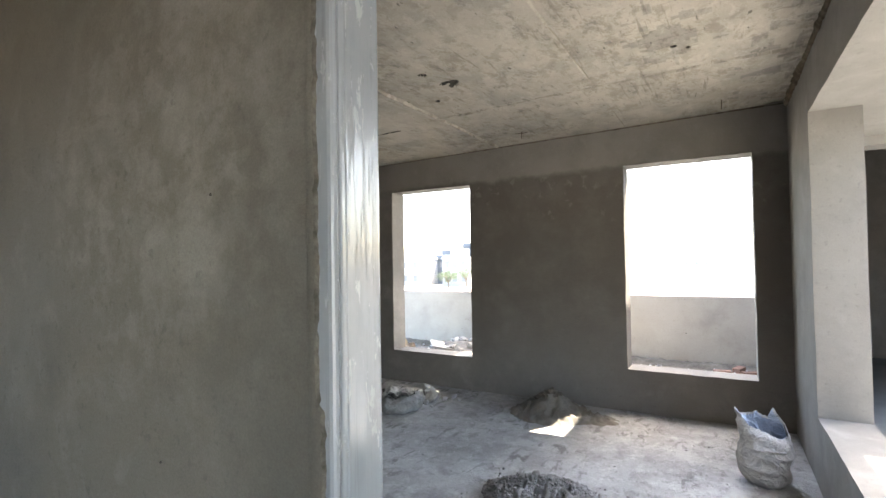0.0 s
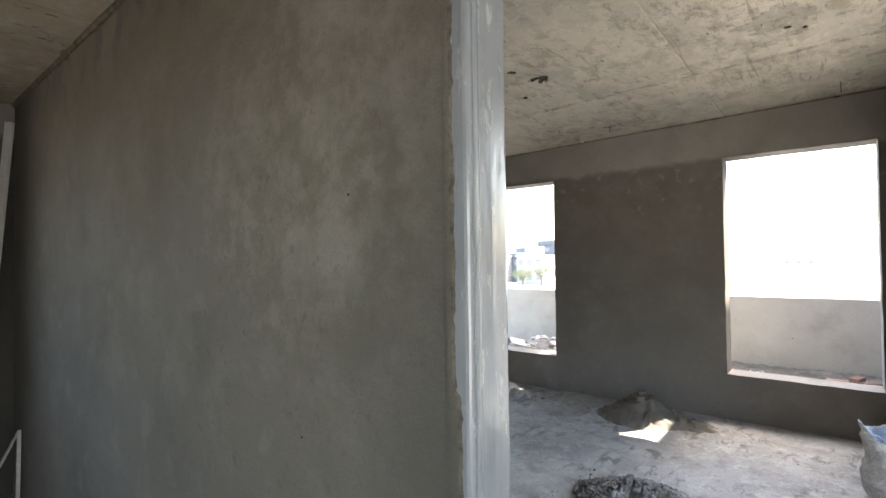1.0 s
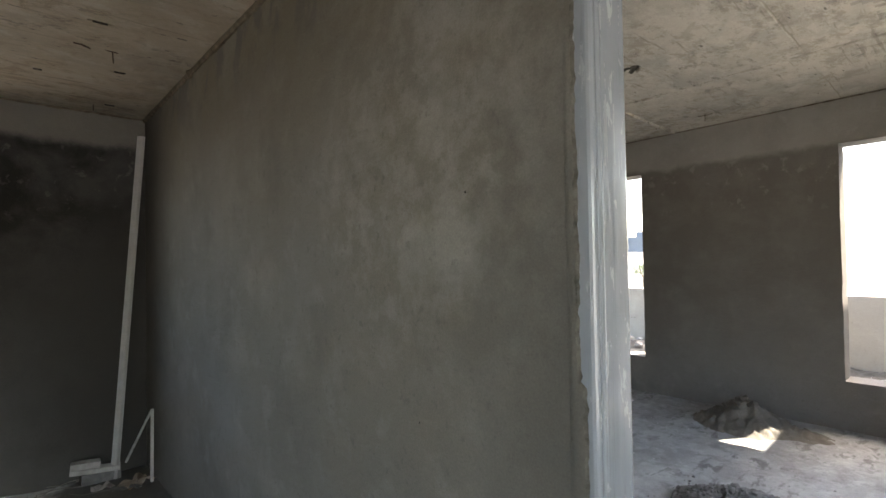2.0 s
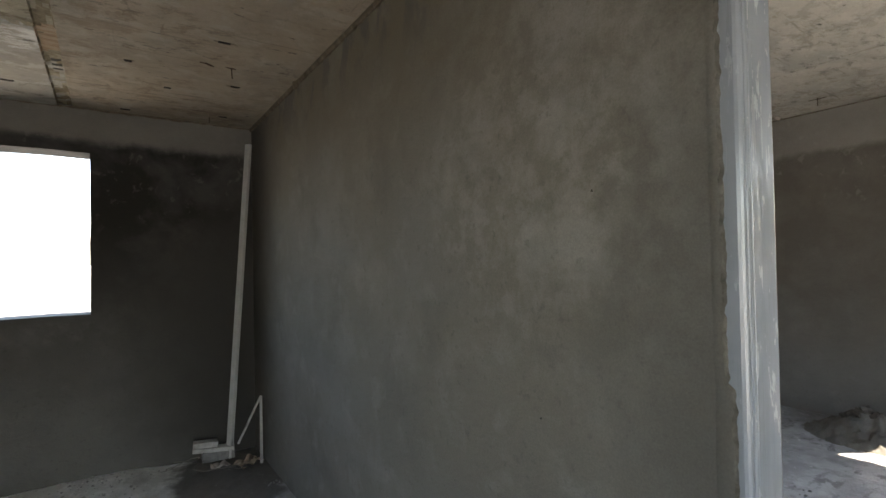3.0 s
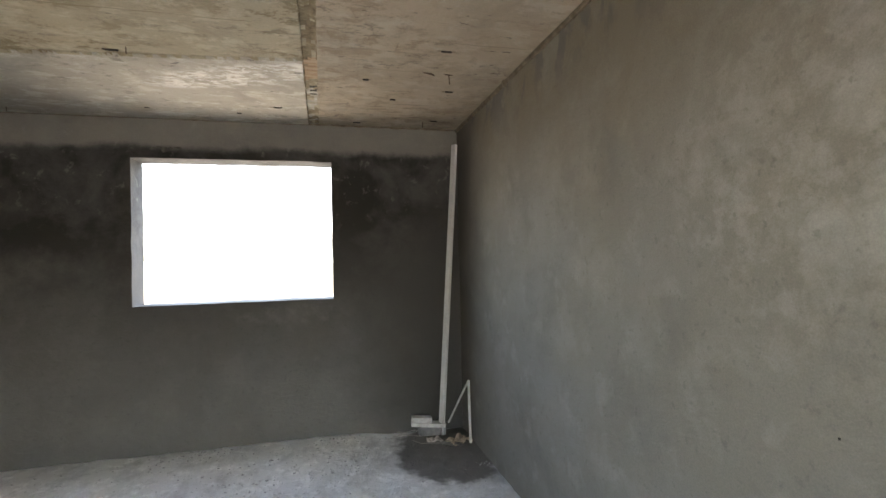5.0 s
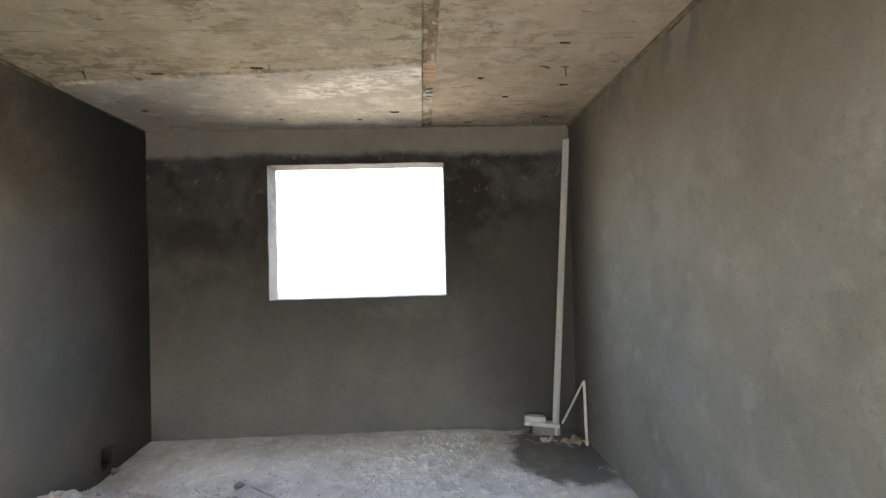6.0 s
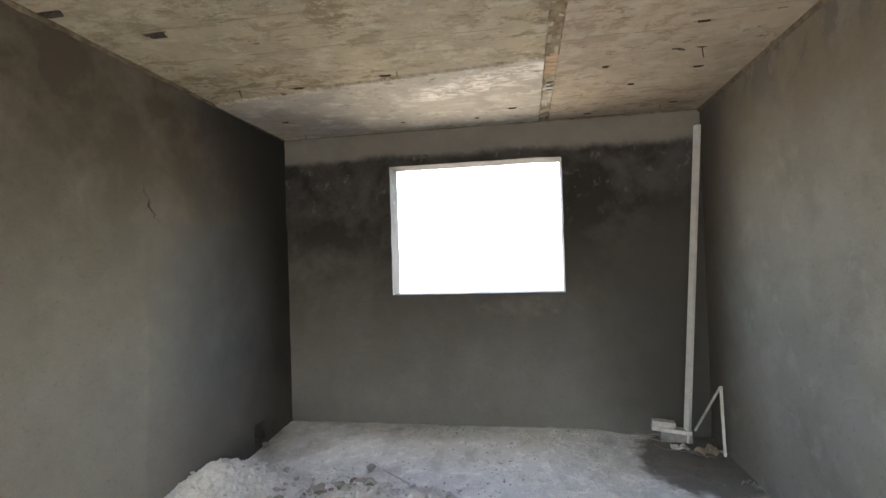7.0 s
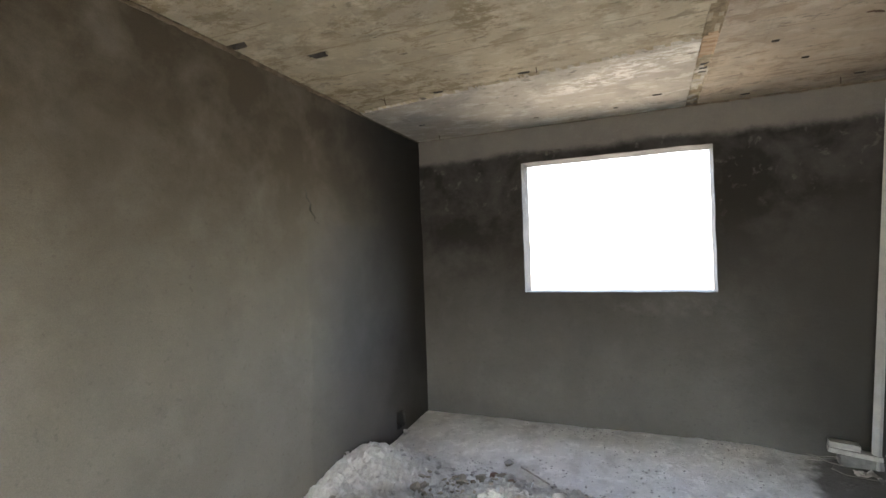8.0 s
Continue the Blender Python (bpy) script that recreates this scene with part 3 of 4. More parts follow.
FAR_PITS = [(3.615, 2.139, 0.060, 0.062), (3.335, 2.235, 0.030, 0.024), (3.93, 2.443, 0.026, 0.018), (4.56, 3.46, 0.013, 0.19), (3.97, 0.37, 0.018, 0.014), (3.90, 0.46, 0.014, 0.016)]


def far_pit(x, y, grow=0.0):
    """Honeycombed hollows with ragged rims."""
    return any(((x - px) / (rx + grow)) ** 2 + ((y - py) / (ry + grow)) ** 2 < 1 + 1.5 * fbm(x * 14, y * 14, px) for px, py, rx, ry in FAR_PITS)


def far_slot(x, y):
    sx, sy = 4.41 + fbm(y * 3, 4.0) * 0.014, 2.725 + fbm(x * 3, 5.0) * 0.012
    if far_pit(x, y, 0.005):
        return 1
    for d, on in ((x - sx, y < sy + 0.05), (y - sy, x > 3.0)):
        if on and -0.011 < d < 0.0 and fbm(x * 6, y * 6, 12) > 0.22:
            return 2
        if on and 0.0 <= d < 0.018 and fbm(x * 7, y * 7, 14) > 0.05:
            return 3
    if math.hypot((x - 3.75) / 0.55, (y - 0.50) / 0.40) + 0.9 * fbm(x * 6, y * 6, 17) < 0.5:
        return 2
    return 2 if fbm(x * 5, y * 5, 8) + (0.25 - (y - FAR_Y)) * 1.2 > 0.25 else 0


def high_slab(x, y):
    z = soffit_z(x, y) + fbm(x * 1.2, y * 1.2, 3) * 0.005 + fbm(x * 7, y * 7, 6) * 0.002
    sx, sy = 4.41 + fbm(y * 3, 4.0) * 0.014, 2.725 + fbm(x * 3, 5.0) * 0.012
    if 0 <= x - sx < 0.022 and y < sy:
        z -= 0.009 * (1 + 1.6 * fbm(x * 4, y * 4)) * (0.35 + 0.65 * smooth(1.2 - y, 0.0, 0.8) + 0.65 * smooth(y, 1.9, 2.6))
    elif -0.02 < x - sx < 0 and y < sy:
        z += 0.004
    elif x > sx:
        z += 0.008
    if 0 <= y - sy < 0.022 and x > 3.0:
        z -= 0.010 * (1 + 1.5 * fbm(x * 5, y * 5, 3))
    elif -0.02 < y - sy < 0 and x > 3.0:
        z += 0.012
    elif y > sy:
        z -= 0.006
    if abs(y - 1.13) < 0.010 and x < sx:
        z += 0.006
    ragged = smooth(fbm(x * 5, y * 5, 8) + (0.25 - (y - FAR_Y)) * 1.2, 0.1, 0.5)
    z += 0.012 * ragged
    if far_pit(x, y):
        z += 0.02
    return z


tagged(sheet("ceiling_far", breaks(EAST + 0.16, FAR_X + 0.05, 0.045, [4.37 + 0.01 * k for k in range(9)] + [4.548, 4.572] + [p[0] + p[2] * 1.4 * (k / 5 - 1) for p in FAR_PITS for k in range(11)]), breaks(FAR_Y - 0.05, NORTH + 0.05, 0.05, [1.12, 1.13, 1.14, *[2.685 + 0.01 * k for k in range(9)], *[p[1] + p[3] * 1.4 * (k / 5 - 1) for p in FAR_PITS for k in range(11)]]),
             high_slab, [SOFFIT_FAR, CRUMB, SOFFIT_SCAB, SOFFIT_CHALK], far_slot),
       "raw concrete slab soffit with ragged formwork ridges", "ceiling", kind="structure")
bm = bmesh.new()
box(bm, WEST - 0.3, EAST + 0.21, SOUTH - 0.3, NORTH + 0.3, 3.11, 3.36)
box(bm, EAST + 0.21, FAR_X + THICK, FAR_Y - THICK, NORTH + 0.3, 3.365, 3.55)
tagged(part("roof_slab", bm, TERRACE), "cast concrete roof slab over both rooms", "roof", kind="structure")

# walls
PANE = (-2.137, -0.430, 1.347, 2.650)
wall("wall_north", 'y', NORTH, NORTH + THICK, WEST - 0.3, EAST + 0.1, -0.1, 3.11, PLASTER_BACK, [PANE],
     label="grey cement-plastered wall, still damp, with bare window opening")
hole = (4.50, 4.675, 0.075, 0.245)
# the large southern opening is unseen, added to light the partition
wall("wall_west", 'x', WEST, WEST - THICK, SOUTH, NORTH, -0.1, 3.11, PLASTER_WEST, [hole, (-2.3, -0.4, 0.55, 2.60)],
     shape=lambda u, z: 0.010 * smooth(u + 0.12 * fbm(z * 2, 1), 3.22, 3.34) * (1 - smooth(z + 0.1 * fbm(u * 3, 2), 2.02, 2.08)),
     label="grey cement-plastered wall with drying clouds, painted corner shade and hairline crack")
wall("wall_partition", 'x', EAST, EAST + 0.21, SOUTH, NORTH, -0.1, 3.365, PLASTER, [(-0.36, 0.940, -0.1, 2.66)],
     label="grey cement-plastered partition wall with blotchy drying marks")
# both openings are unseen additions, sized for the daylight they let in
wall("wall_south", 'y', SOUTH, SOUTH - THICK, WEST - 0.3, EAST + 0.21, -0.1, 3.11, PLASTER, [(-3.15, -2.15, 0.0, 2.72), (-1.75, 0.6, 0.0, 2.72)],
     label="grey cement-plastered wall with unseen openings added to let in daylight")
wall("wall_far_east", 'x', FAR_X, FAR_X + THICK, FAR_Y, NORTH, -0.1, 3.365, PLASTER_FAR, [(-0.095, 1.169, 0.475, 2.820), (3.160, 4.460, 0.440, 2.777)],
     label="damp grey cement-plastered wall with two bare window openings")
wall("wall_far_south", 'y', FAR_Y, FAR_Y - 0.325, EAST + 0.21, FAR_X + THICK, -0.1, 3.365, PLASTER_PALE, [(2.3, 4.66, 0.53, 2.85)],
     label="pale cement-plastered wall with wide low-silled opening")
wall("wall_far_north", 'y', NORTH, NORTH + THICK, EAST + 0.1, FAR_X + THICK, -0.1, 3.365, PLASTER, label="grey cement-plastered wall")
wall("wall_wing", 'x', FAR_X, FAR_X + THICK, -2.85, FAR_Y - THICK, -0.1, 4.6, PLASTER_PALE, [(-2.6, -0.80, -0.1, 2.77)],
     label="pale plastered wall of the wing with dark doorway")
# added block out of view: trims the sun patch, keeps the doorway dark
bm = bmesh.new()
box(bm, FAR_X + THICK, 11.0, FAR_Y - THICK - 0.2, FAR_Y - THICK, -0.1, 6.5)
box(bm, 10.8, 11.0, -2.65, FAR_Y - THICK - 0.2, -0.1, 6.5)
box(bm, FAR_X + THICK, 11.0, -2.85, -2.65, -0.1, 4.6)
box(bm, FAR_X + THICK, 10.8, -2.65, FAR_Y - THICK - 0.2, 4.4, 4.6)
box(bm, FAR_X + THICK, 10.8, -2.65, FAR_Y - THICK - 0.2, -0.1, 0.0)
tagged(part("stair_tower", bm, PLASTER_PALE), "unseen pale block added to shade the terrace and the doorway", "building", kind="structure")

bm = bmesh.new()
box(bm, EAST + 0.21, FAR_X, -1.36, FAR_Y - 0.325, 2.86, 3.01)
tagged(part("canopy", bm, PLASTER_PALE), "plain concrete canopy over the courtyard opening", "canopy", kind="structure")

# unseen slab added to stop sun entering behind and bouncing up the walls
bm = bmesh.new()
box(bm, WEST - 0.3, EAST + 0.3, SOUTH - 1.15, SOUTH - THICK, 2.74, 2.86)
tagged(part("sunshade", bm, PLASTER_PALE), "plain unseen slab added to keep sun off the floor behind", "sunshade", kind="structure")

# added slab above the view, blocking sun from the terrace and north window
bm = bmesh.new()
box(bm, FAR_X + 0.002, 10.4, 2.2, 9.0, 3.90, 4.06)
box(bm, FAR_X + 0.002, FAR_X + THICK - 0.002, 2.2, NORTH + 0.29, 3.552, 3.90)
tagged(part("terrace_roof", bm, PLASTER_PALE), "unseen slab added to shade the terrace and north window", "roof", kind="structure")

# ground, terrace, parapet
tagged(sheet("ground", breaks(-1500, 1500, 60), breaks(-1500, 1500, 60), lambda x, y: -4.2, EARTH), "dry pale earth around the house", "ground", kind="structure")
bm = bmesh.new()
box(bm, FAR_X + THICK, 9.25, FAR_Y - THICK, 12.0, -4.3, -0.01)
box(bm, EAST + 0.21, FAR_X, -4.2, FAR_Y - THICK, -4.3, -0.01)
box(bm, WEST - 0.3, FAR_X + THICK, FAR_Y - THICK, NORTH + 0.3, -4.3, -0.12)
box(bm, WEST - 0.3, EAST + 0.21, -6.0, FAR_Y - THICK, -4.3, -0.12)
tagged(part("terrace", bm, TERRACE), "pale concrete terrace outside the windows", "terrace", kind="structure")
wall("parapet", 'x', 9.0, 9.22, FAR_Y - THICK, 12.0, -0.1, 1.10, PARAPET, wob=0.014,
     shape=None, label="pale rendered terrace parapet with uneven top")


# ---- door frame of pressed steel ----
def jamb(name, profile, z0, z1, parent):
    bm = bmesh.new()
    zs = breaks(z0, z1, 0.4)
    rows = [[bm.verts.new((x, y, z)) for x, y in profile] for z in zs]
    n = len(profile)
    for a, b in zip(rows, rows[1:]):
        for k in range(n):
            bm.faces.new((a[k], a[(k + 1) % n], b[(k + 1) % n], b[k]))
    bm.faces.new(rows[0])
    bm.faces.new(rows[-1])
    bmesh.ops.recalc_face_normals(bm, faces=bm.faces[:])
    return part(name, bm, STEEL, parent)


PROFILE = [(0.850, 0.968), (0.828, 0.962), (0.826, 0.950), (0.826, 0.903), (0.829, 0.896), (0.834, 0.892), (0.841, 0.890), (0.846, 0.892), (0.848, 0.897), (0.851, 0.897),
           (0.853, 0.892), (0.858, 0.890), (0.866, 0.890), (0.869, 0.895), (0.872, 0.895), (0.875, 0.892), (0.925, 0.893), (0.960, 0.892), (0.982, 0.891), (0.990, 0.893), (0.994, 0.900), (0.994, 0.968)]
door_frame = tagged(new("door_frame"), "grey enamelled steel door frame streaked with dried cement", "door frame", kind="structure")
jamb("jamb", PROFILE, -0.05, 2.66, door_frame)
jamb("jamb", [(x, 0.609 - y) for x, y in PROFILE], -0.05, 2.66, door_frame)
bm = bmesh.new()
box(bm, 0.830, 0.990, -0.29, 0.893, 2.58, 2.66)
part("head", bevelled(bm, 0.004), STEEL, door_frame)


def ragged_edge(name, face, y_out, y_in, z0, z1, seed, parent):
    """The wall's plaster carried over a frame's edge, ending in a thin torn lip."""
    bm = bmesh.new()
    last = None
    for z in breaks(z0, z1, 0.012):
        e = y_in + (0.010 if z > 1.46 else -0.006) + 0.006 * noise.noise(Vector((z * 6, seed, 0))) + 0.007 * noise.noise(Vector((z * 41, seed, 2)))
        w = 0.006 + 0.006 * abs(noise.noise(Vector((z * 15, seed, 8))))
        row = [bm.verts.new(p) for p in ((face + 0.003, y_out + 0.02, z), (face - 0.0005, y_out + 0.012, z), (face - 0.001, e + w, z), (face + 0.0015, e + w * 0.45, z), (face + 0.006, e, z), (face + 0.016, e - 0.002, z))]
        if last:
            for k in range(5):
                bm.faces.new((last[k], last[k + 1], row[k + 1], row[k])).material_index = 1 if k > 1 else 0
        last = row
    bmesh.ops.recalc_face_normals(bm, faces=bm.faces[:])
    return part(name, bm, [PLASTER, EDGE], parent, "crumbling cement edge", smooth=True)


ragged_edge("plaster_edge", EAST, 0.944, 0.920, 0.0, 2.66, 3.0, door_frame)


def joint(name, a, b, seed, thick, label):
    """The crumbling mortar joint where a wall meets the slab: an uneven rope of broken cement."""
    a, b = Vector((*a, 0.0)), Vector((*b, 0.0))
    n = int((b - a).length / 0.022)
    side = (b - a).normalized().cross(Vector((0, 0, 1)))
    bm = bmesh.new()
    last = None
    for i in range(n + 1):
        p = a.lerp(b, i / n)
        p.z = soffit_z(p.x, p.y)
        r = thick * (0.55 + 0.9 * abs(noise.noise(Vector((i * 0.13, seed, 1)))) + 0.55 * noise.noise(Vector((i * 0.47, seed, 2))))
        r = max(0.002, r)
        ring = [bm.verts.new(p + side * (r * math.cos(k * math.pi / 3)) + Vector((0, 0, r * 1.3 * math.sin(k * math.pi / 3) - 0.5 * thick))) for k in range(6)]
        if last:
            for k in range(6):
                bm.faces.new((last[k], last[(k + 1) % 6], ring[(k + 1) % 6], ring[k]))
        last = ring
    bmesh.ops.recalc_face_normals(bm, faces=bm.faces[:])
    return tagged(part(name, bm, JOINT), label, "joint", kind="structure")


joint("ceiling_joint_east", (EAST - 0.004, 0.2), (EAST - 0.004, NORTH), 1.0, 0.024, "crumbling brown mortar joint under the slab")
joint("ceiling_joint_west", (WEST + 0.004, 0.2), (WEST + 0.004, NORTH), 2.0, 0.015, "crumbling brown mortar joint under the slab")
joint("ceiling_joint_north", (WEST, NORTH - 0.003), (EAST, NORTH - 0.003), 3.0, 0.010, "crumbling dark mortar joint under the slab")
joint("ceiling_joint_far", (FAR_X - 0.003, FAR_Y), (FAR_X - 0.003, NORTH), 4.0, 0.006, "crumbling grey mortar joint under the slab")
joint("ceiling_joint_beam", (FAR_X, FAR_Y + 0.004), (2.2, FAR_Y + 0.004), 5.0, 0.034, "ragged mortar joint between slab and beam")


# ---- things of the near room ----
pole = tagged(new("straightedge"), "long dusty aluminium straightedge leaning in the corner", "tool")
bm = bmesh.new()
bar(bm, (0.562, 5.08, 0.004), (0.785, 5.190, 2.845), 0.050, 0.028, 8)
part("bar", bevelled(bm, 0.003), ALUMINIUM, pole)
for k, (a, b) in enumerate((((0.562, 5.08, 0.002), (0.5624, 5.0802, 0.014)), ((0.7847, 5.1898, 2.839), (0.7853, 5.1902, 2.849)))):
    bm = bmesh.new()
    bar(bm, a, b, 0.053, 0.031, 8)
    part("end_cap", bm, ALUMINIUM, pole)

lath = tagged(new("mason_square"), "broken wooden mason square propped against the wall", "tool")
for a, b, w in (((0.772, 4.80, 0.0), (0.800, 4.915, 0.545), 0.018), ((0.800, 4.925, 0.54), (0.655, 5.150, 0.085), 0.013)):
    bm = bmesh.new()
    bar(bm, a, b, w, 0.011, 15)
    part("lath", bevelled(bm, 0.002), WOOD, lath)

rng = random.Random(5)


def offcut(name, label, size, m, material):
    bm = bmesh.new()
    x, y, z = size
    box(bm, -x / 2, x / 2, -y / 2, y / 2, 0, z)
    bmesh.ops.subdivide_edges(bm, edges=bm.edges[:], cuts=2, use_grid_fill=True)
    for v in bm.verts:
        v.co += Vector((rng.uniform(-1, 1), rng.uniform(-1, 1), rng.uniform(-1, 1))) * 0.002
    ob = part(name, bm, material)
    ob.matrix_world = m
    return tagged(ob, label, "offcut", group="offcuts in the corner")


offcut("block_offcut", "broken grey concrete block on the wet floor", (0.26, 0.12, 0.085), pose(0.48, 5.13, 0.0, 0, 0, -4), MORTAR)
offcut("board_offcut", "pale cement-stained board lying across a block", (0.33, 0.10, 0.035), pose(0.44, 5.11, 0.087, 0, 5, -8), WOOD)
offcut("board_offcut", "short pale board stacked on another board", (0.19, 0.09, 0.045), pose(0.375, 5.11, 0.136, 0, 4, -6), WOOD)


def crumpled(name, label, at, size, material, seed, category, flat=0.35, turn=0.0):
    """A crumpled sheet: a grid folded by sharp noise."""
    n = 22
    bm = bmesh.new()
    rows = []
    for i in range(n + 1):
        row = []
        for j in range(n + 1):
            u, v = i / n - 0.5, j / n - 0.5
            edge = 1.0 + 0.25 * noise.noise(Vector((u * 3, v * 3, seed)))
            h = abs(noise.noise(Vector((u * 2.2, v * 2.2, seed + 3)))) * 1.5 + abs(noise.noise(Vector((u * 5, v * 5, seed + 8)))) * 0.35
            row.append(bm.verts.new((u * size[0] * edge, v * size[1] * edge, h * size[2] * (1 - flat * (abs(u) + abs(v))))))
        rows.append(row)
    for i in range(n):
        for j in range(n):
            bm.faces.new((rows[i][j], rows[i + 1][j], rows[i + 1][j + 1], rows[i][j + 1]))
    low = min(v.co.z for v in bm.verts)
    for v in bm.verts:
        v.co.z -= low
    geom = bmesh.ops.solidify(bm, geom=bm.faces[:], thickness=0.003)
    ob = part(name, bm, material)
    ob.matrix_world = pose(*at, 0, 0, turn)
    return tagged(ob, label, category)


crumpled("torn_paper", "crumpled tan cement-bag paper beside the wooden square", (0.68, 4.86, 0.0), (0.20, 0.15, 0.055), PAPER, 1.0, "paper", turn=20)
crumpled("rag", "dusty pinkish rag on the wet floor", (0.46, 4.94, 0.0), (0.15, 0.09, 0.045), RAG, 4.0, "rag", turn=-12)
crumpled("rag", "grey crumpled strip of rag trailing across the wet floor", (0.60, 4.80, 0.0), (0.22, 0.05, 0.03), MORTAR, 6.0, "rag", turn=-35)
wire = tagged(new("wire_coil"), "loose coil of thin tie wire on the floor", "wire")
bm = bmesh.new()
pts = []
for k in range(60):
    a = k / 59 * 2.6 * math.pi
    r = 0.105 + 0.018 * math.sin(k * 0.7) + (0.02 if k > 30 else 0)
    pts.append((0.18 + r * 1.25 * math.cos(a), 5.05 + r * 0.55 * math.sin(a), 0.040 + 0.028 * math.sin(a * 1.5 + 1)))
tube(bm, pts, 0.0024, 5)
part("strand", bm, WIRE, wire)
bm = bmesh.new()
tube(bm, [(0.30, 5.05, 0.03), (0.26, 4.98, 0.012), (0.33, 4.90, 0.006), (0.50, 4.86, 0.006), (0.62, 4.90, 0.012), (0.74, 4.83, 0.008)], 0.0024, 5)
part("loose_end", bm, WIRE, wire)


def ceiling_tie(at, points, label):
    at = (*at[:2], at[2] - (LOW if at[0] < EAST else HIGH) + soffit_z(*at[:2]))
    bm = bmesh.new()
    tube(bm, [Vector(at) + Vector(p) for p in points], 0.0035, 5)
    return tagged(part("tie_wire", bm, IRON), label, "tie wire", group="wires left in the slab")


RUSTY = "short rusty tie wire hanging from the slab"
ceiling_tie((0.367, 3.80, LOW), [(0, 0, 0.03), (0, 0, -0.01), (0.004, -0.002, -0.075)], RUSTY)
ceiling_tie((0.345, 3.80, LOW - 0.008), [(-0.03, 0.004, 0.012), (0, 0, 0.002), (0.05, 0.0, 0.0)], "bent rusty nail flat under the slab")
ceiling_tie((0.195, 3.79, LOW), [(0, 0, 0.02), (0.03, 0.01, -0.012), (0.06, -0.01, -0.025), (0.03, -0.05, -0.03), (-0.02, -0.03, -0.02), (-0.01, 0.0, -0.008)], "loop of rusty tie wire under the slab")
ceiling_tie((-2.887, 3.80, LOW), [(0, 0, 0.02), (0.0, 0, -0.015), (0.02, -0.01, -0.065)], RUSTY)
ceiling_tie((-2.92, 3.80, LOW - 0.008), [(-0.03, 0.004, 0.012), (0.01, 0, 0.0), (0.035, 0.01, -0.012)], "bent rusty nail flat under the slab")
ceiling_tie((0.42, 5.0, LOW), [(0, 0, 0.02), (0, 0, -0.05)], RUSTY)
ceiling_tie((-2.95, 5.05, LOW), [(0, 0, 0.02), (0.004, 0, -0.05)], RUSTY)
ceiling_tie((-1.65, 3.74, LOW), [(0, 0, 0.02), (0.004, 0, -0.04)], RUSTY)
ceiling_tie((5.455, 2.206, HIGH), [(0, 0, 0.02), (0.0, 0, -0.07)], RUSTY)
ceiling_tie((5.455, 2.19, HIGH - 0.002), [(0, 0.09, 0.0), (0, 0, -0.004), (0, -0.06, 0.0)], "bent rusty nail flat under the slab")
ceiling_tie((5.498, 0.165, HIGH), [(0, 0, 0.02), (0.0, 0, -0.09)], RUSTY)

# rubble heap against the west wall
LOBES = [(-3.02, 3.62, 0.30, 0.72, 1.05), (-1.95, 3.56, 0.21, 0.48, 1.2), (-2.62, 3.05, 0.24, 0.80, 0.9), (-1.60, 3.62, 0.16, 0.40, 1.2), (-2.45, 3.55, 0.10, 0.45, 1.0)]


def heap_z(x, y):
    h = 0.0
    for cx, cy, top, r, power in LOBES:
        d = math.hypot(x - cx, y - cy) / r + 0.10 * fbm(x * 3, y * 3, cx)
        h = max(h, top * max(0.0, 1 - max(0.0, d) ** power))
    return h


def mound(name, x0, x1, y0, y1, step, height, base, material, parent, rough=0.02, soft=True):
    """A heap's skin: a height field cut off where it meets the ground."""
    xs, ys = breaks(x0, x1, step), breaks(y0, y1, step)
    bm = bmesh.new()
    grid = {}
    for i, x in enumerate(xs):
        for j, y in enumerate(ys):
            h = height(x, y)
            rise = h + rough * min(1.0, h / 0.05) * (fbm(x * 11, y * 11, 2) + 0.6 * fbm(x * 29, y * 29, 7) + (0.0 if soft else 0.55 * fbm(x * 61, y * 61, 9)))
            grid[i, j] = (h, (x, y, base(x, y) + rise - 0.012))
    made = {}
    for i in range(len(xs) - 1):
        for j in range(len(ys) - 1):
            cell = [(i, j), (i + 1, j), (i + 1, j + 1), (i, j + 1)]
            if max(grid[c][0] for c in cell) > 0.0:
                for c in cell:
                    if c not in made:
                        made[c] = bm.verts.new(grid[c][1])
                bm.faces.new([made[c] for c in cell])
    ob = part(name, bm, material, parent, smooth=True)
    if not soft:
        ob.data.set_sharp_from_angle(angle=radians(30))
    return ob


def chunk_meshes(kind, material, count, seed):
    out = []
    r = random.Random(seed)
    for _ in range(count):
        bm = bmesh.new()
        rock(bm, (0, 0, 0), 1.0, r, 0.75)
        me = bpy.data.meshes.new(kind)
        bm.to_mesh(me)
        bm.free()
        me.materials.append(material)
        out.append(me)
    return out


def strew(name, meshes, parent, spots, rng):
    """Separate lumps on shared meshes: spots of (x, y, z, size)."""
    for x, y, z, s in spots:
        ob = new(name, rng.choice(meshes))
        ob.parent = parent
        ob.matrix_local = Matrix.Translation((x, y, z)) @ Euler((rng.uniform(-0.4, 0.4), rng.uniform(-0.4, 0.4), rng.uniform(0, 6.3))).to_matrix().to_4x4() @ Matrix.Diagonal((s, s * rng.uniform(0.7, 1), s * rng.uniform(0.55, 0.9), 1))


heap = tagged(new("rubble_heap"), "heap of pale plaster rubble and broken mortar against the wall", "rubble")
mound("mound", WEST + 0.005, -1.3, 2.6, 4.4, 0.013, heap_z, floor_z, RUBBLE, heap, 0.034, soft=False)
rng = random.Random(11)
pale_chunks, tan_chunks = chunk_meshes("chunk", CHUNK, 9, 21), chunk_meshes("chunk", CHUNK_TAN, 4, 22)


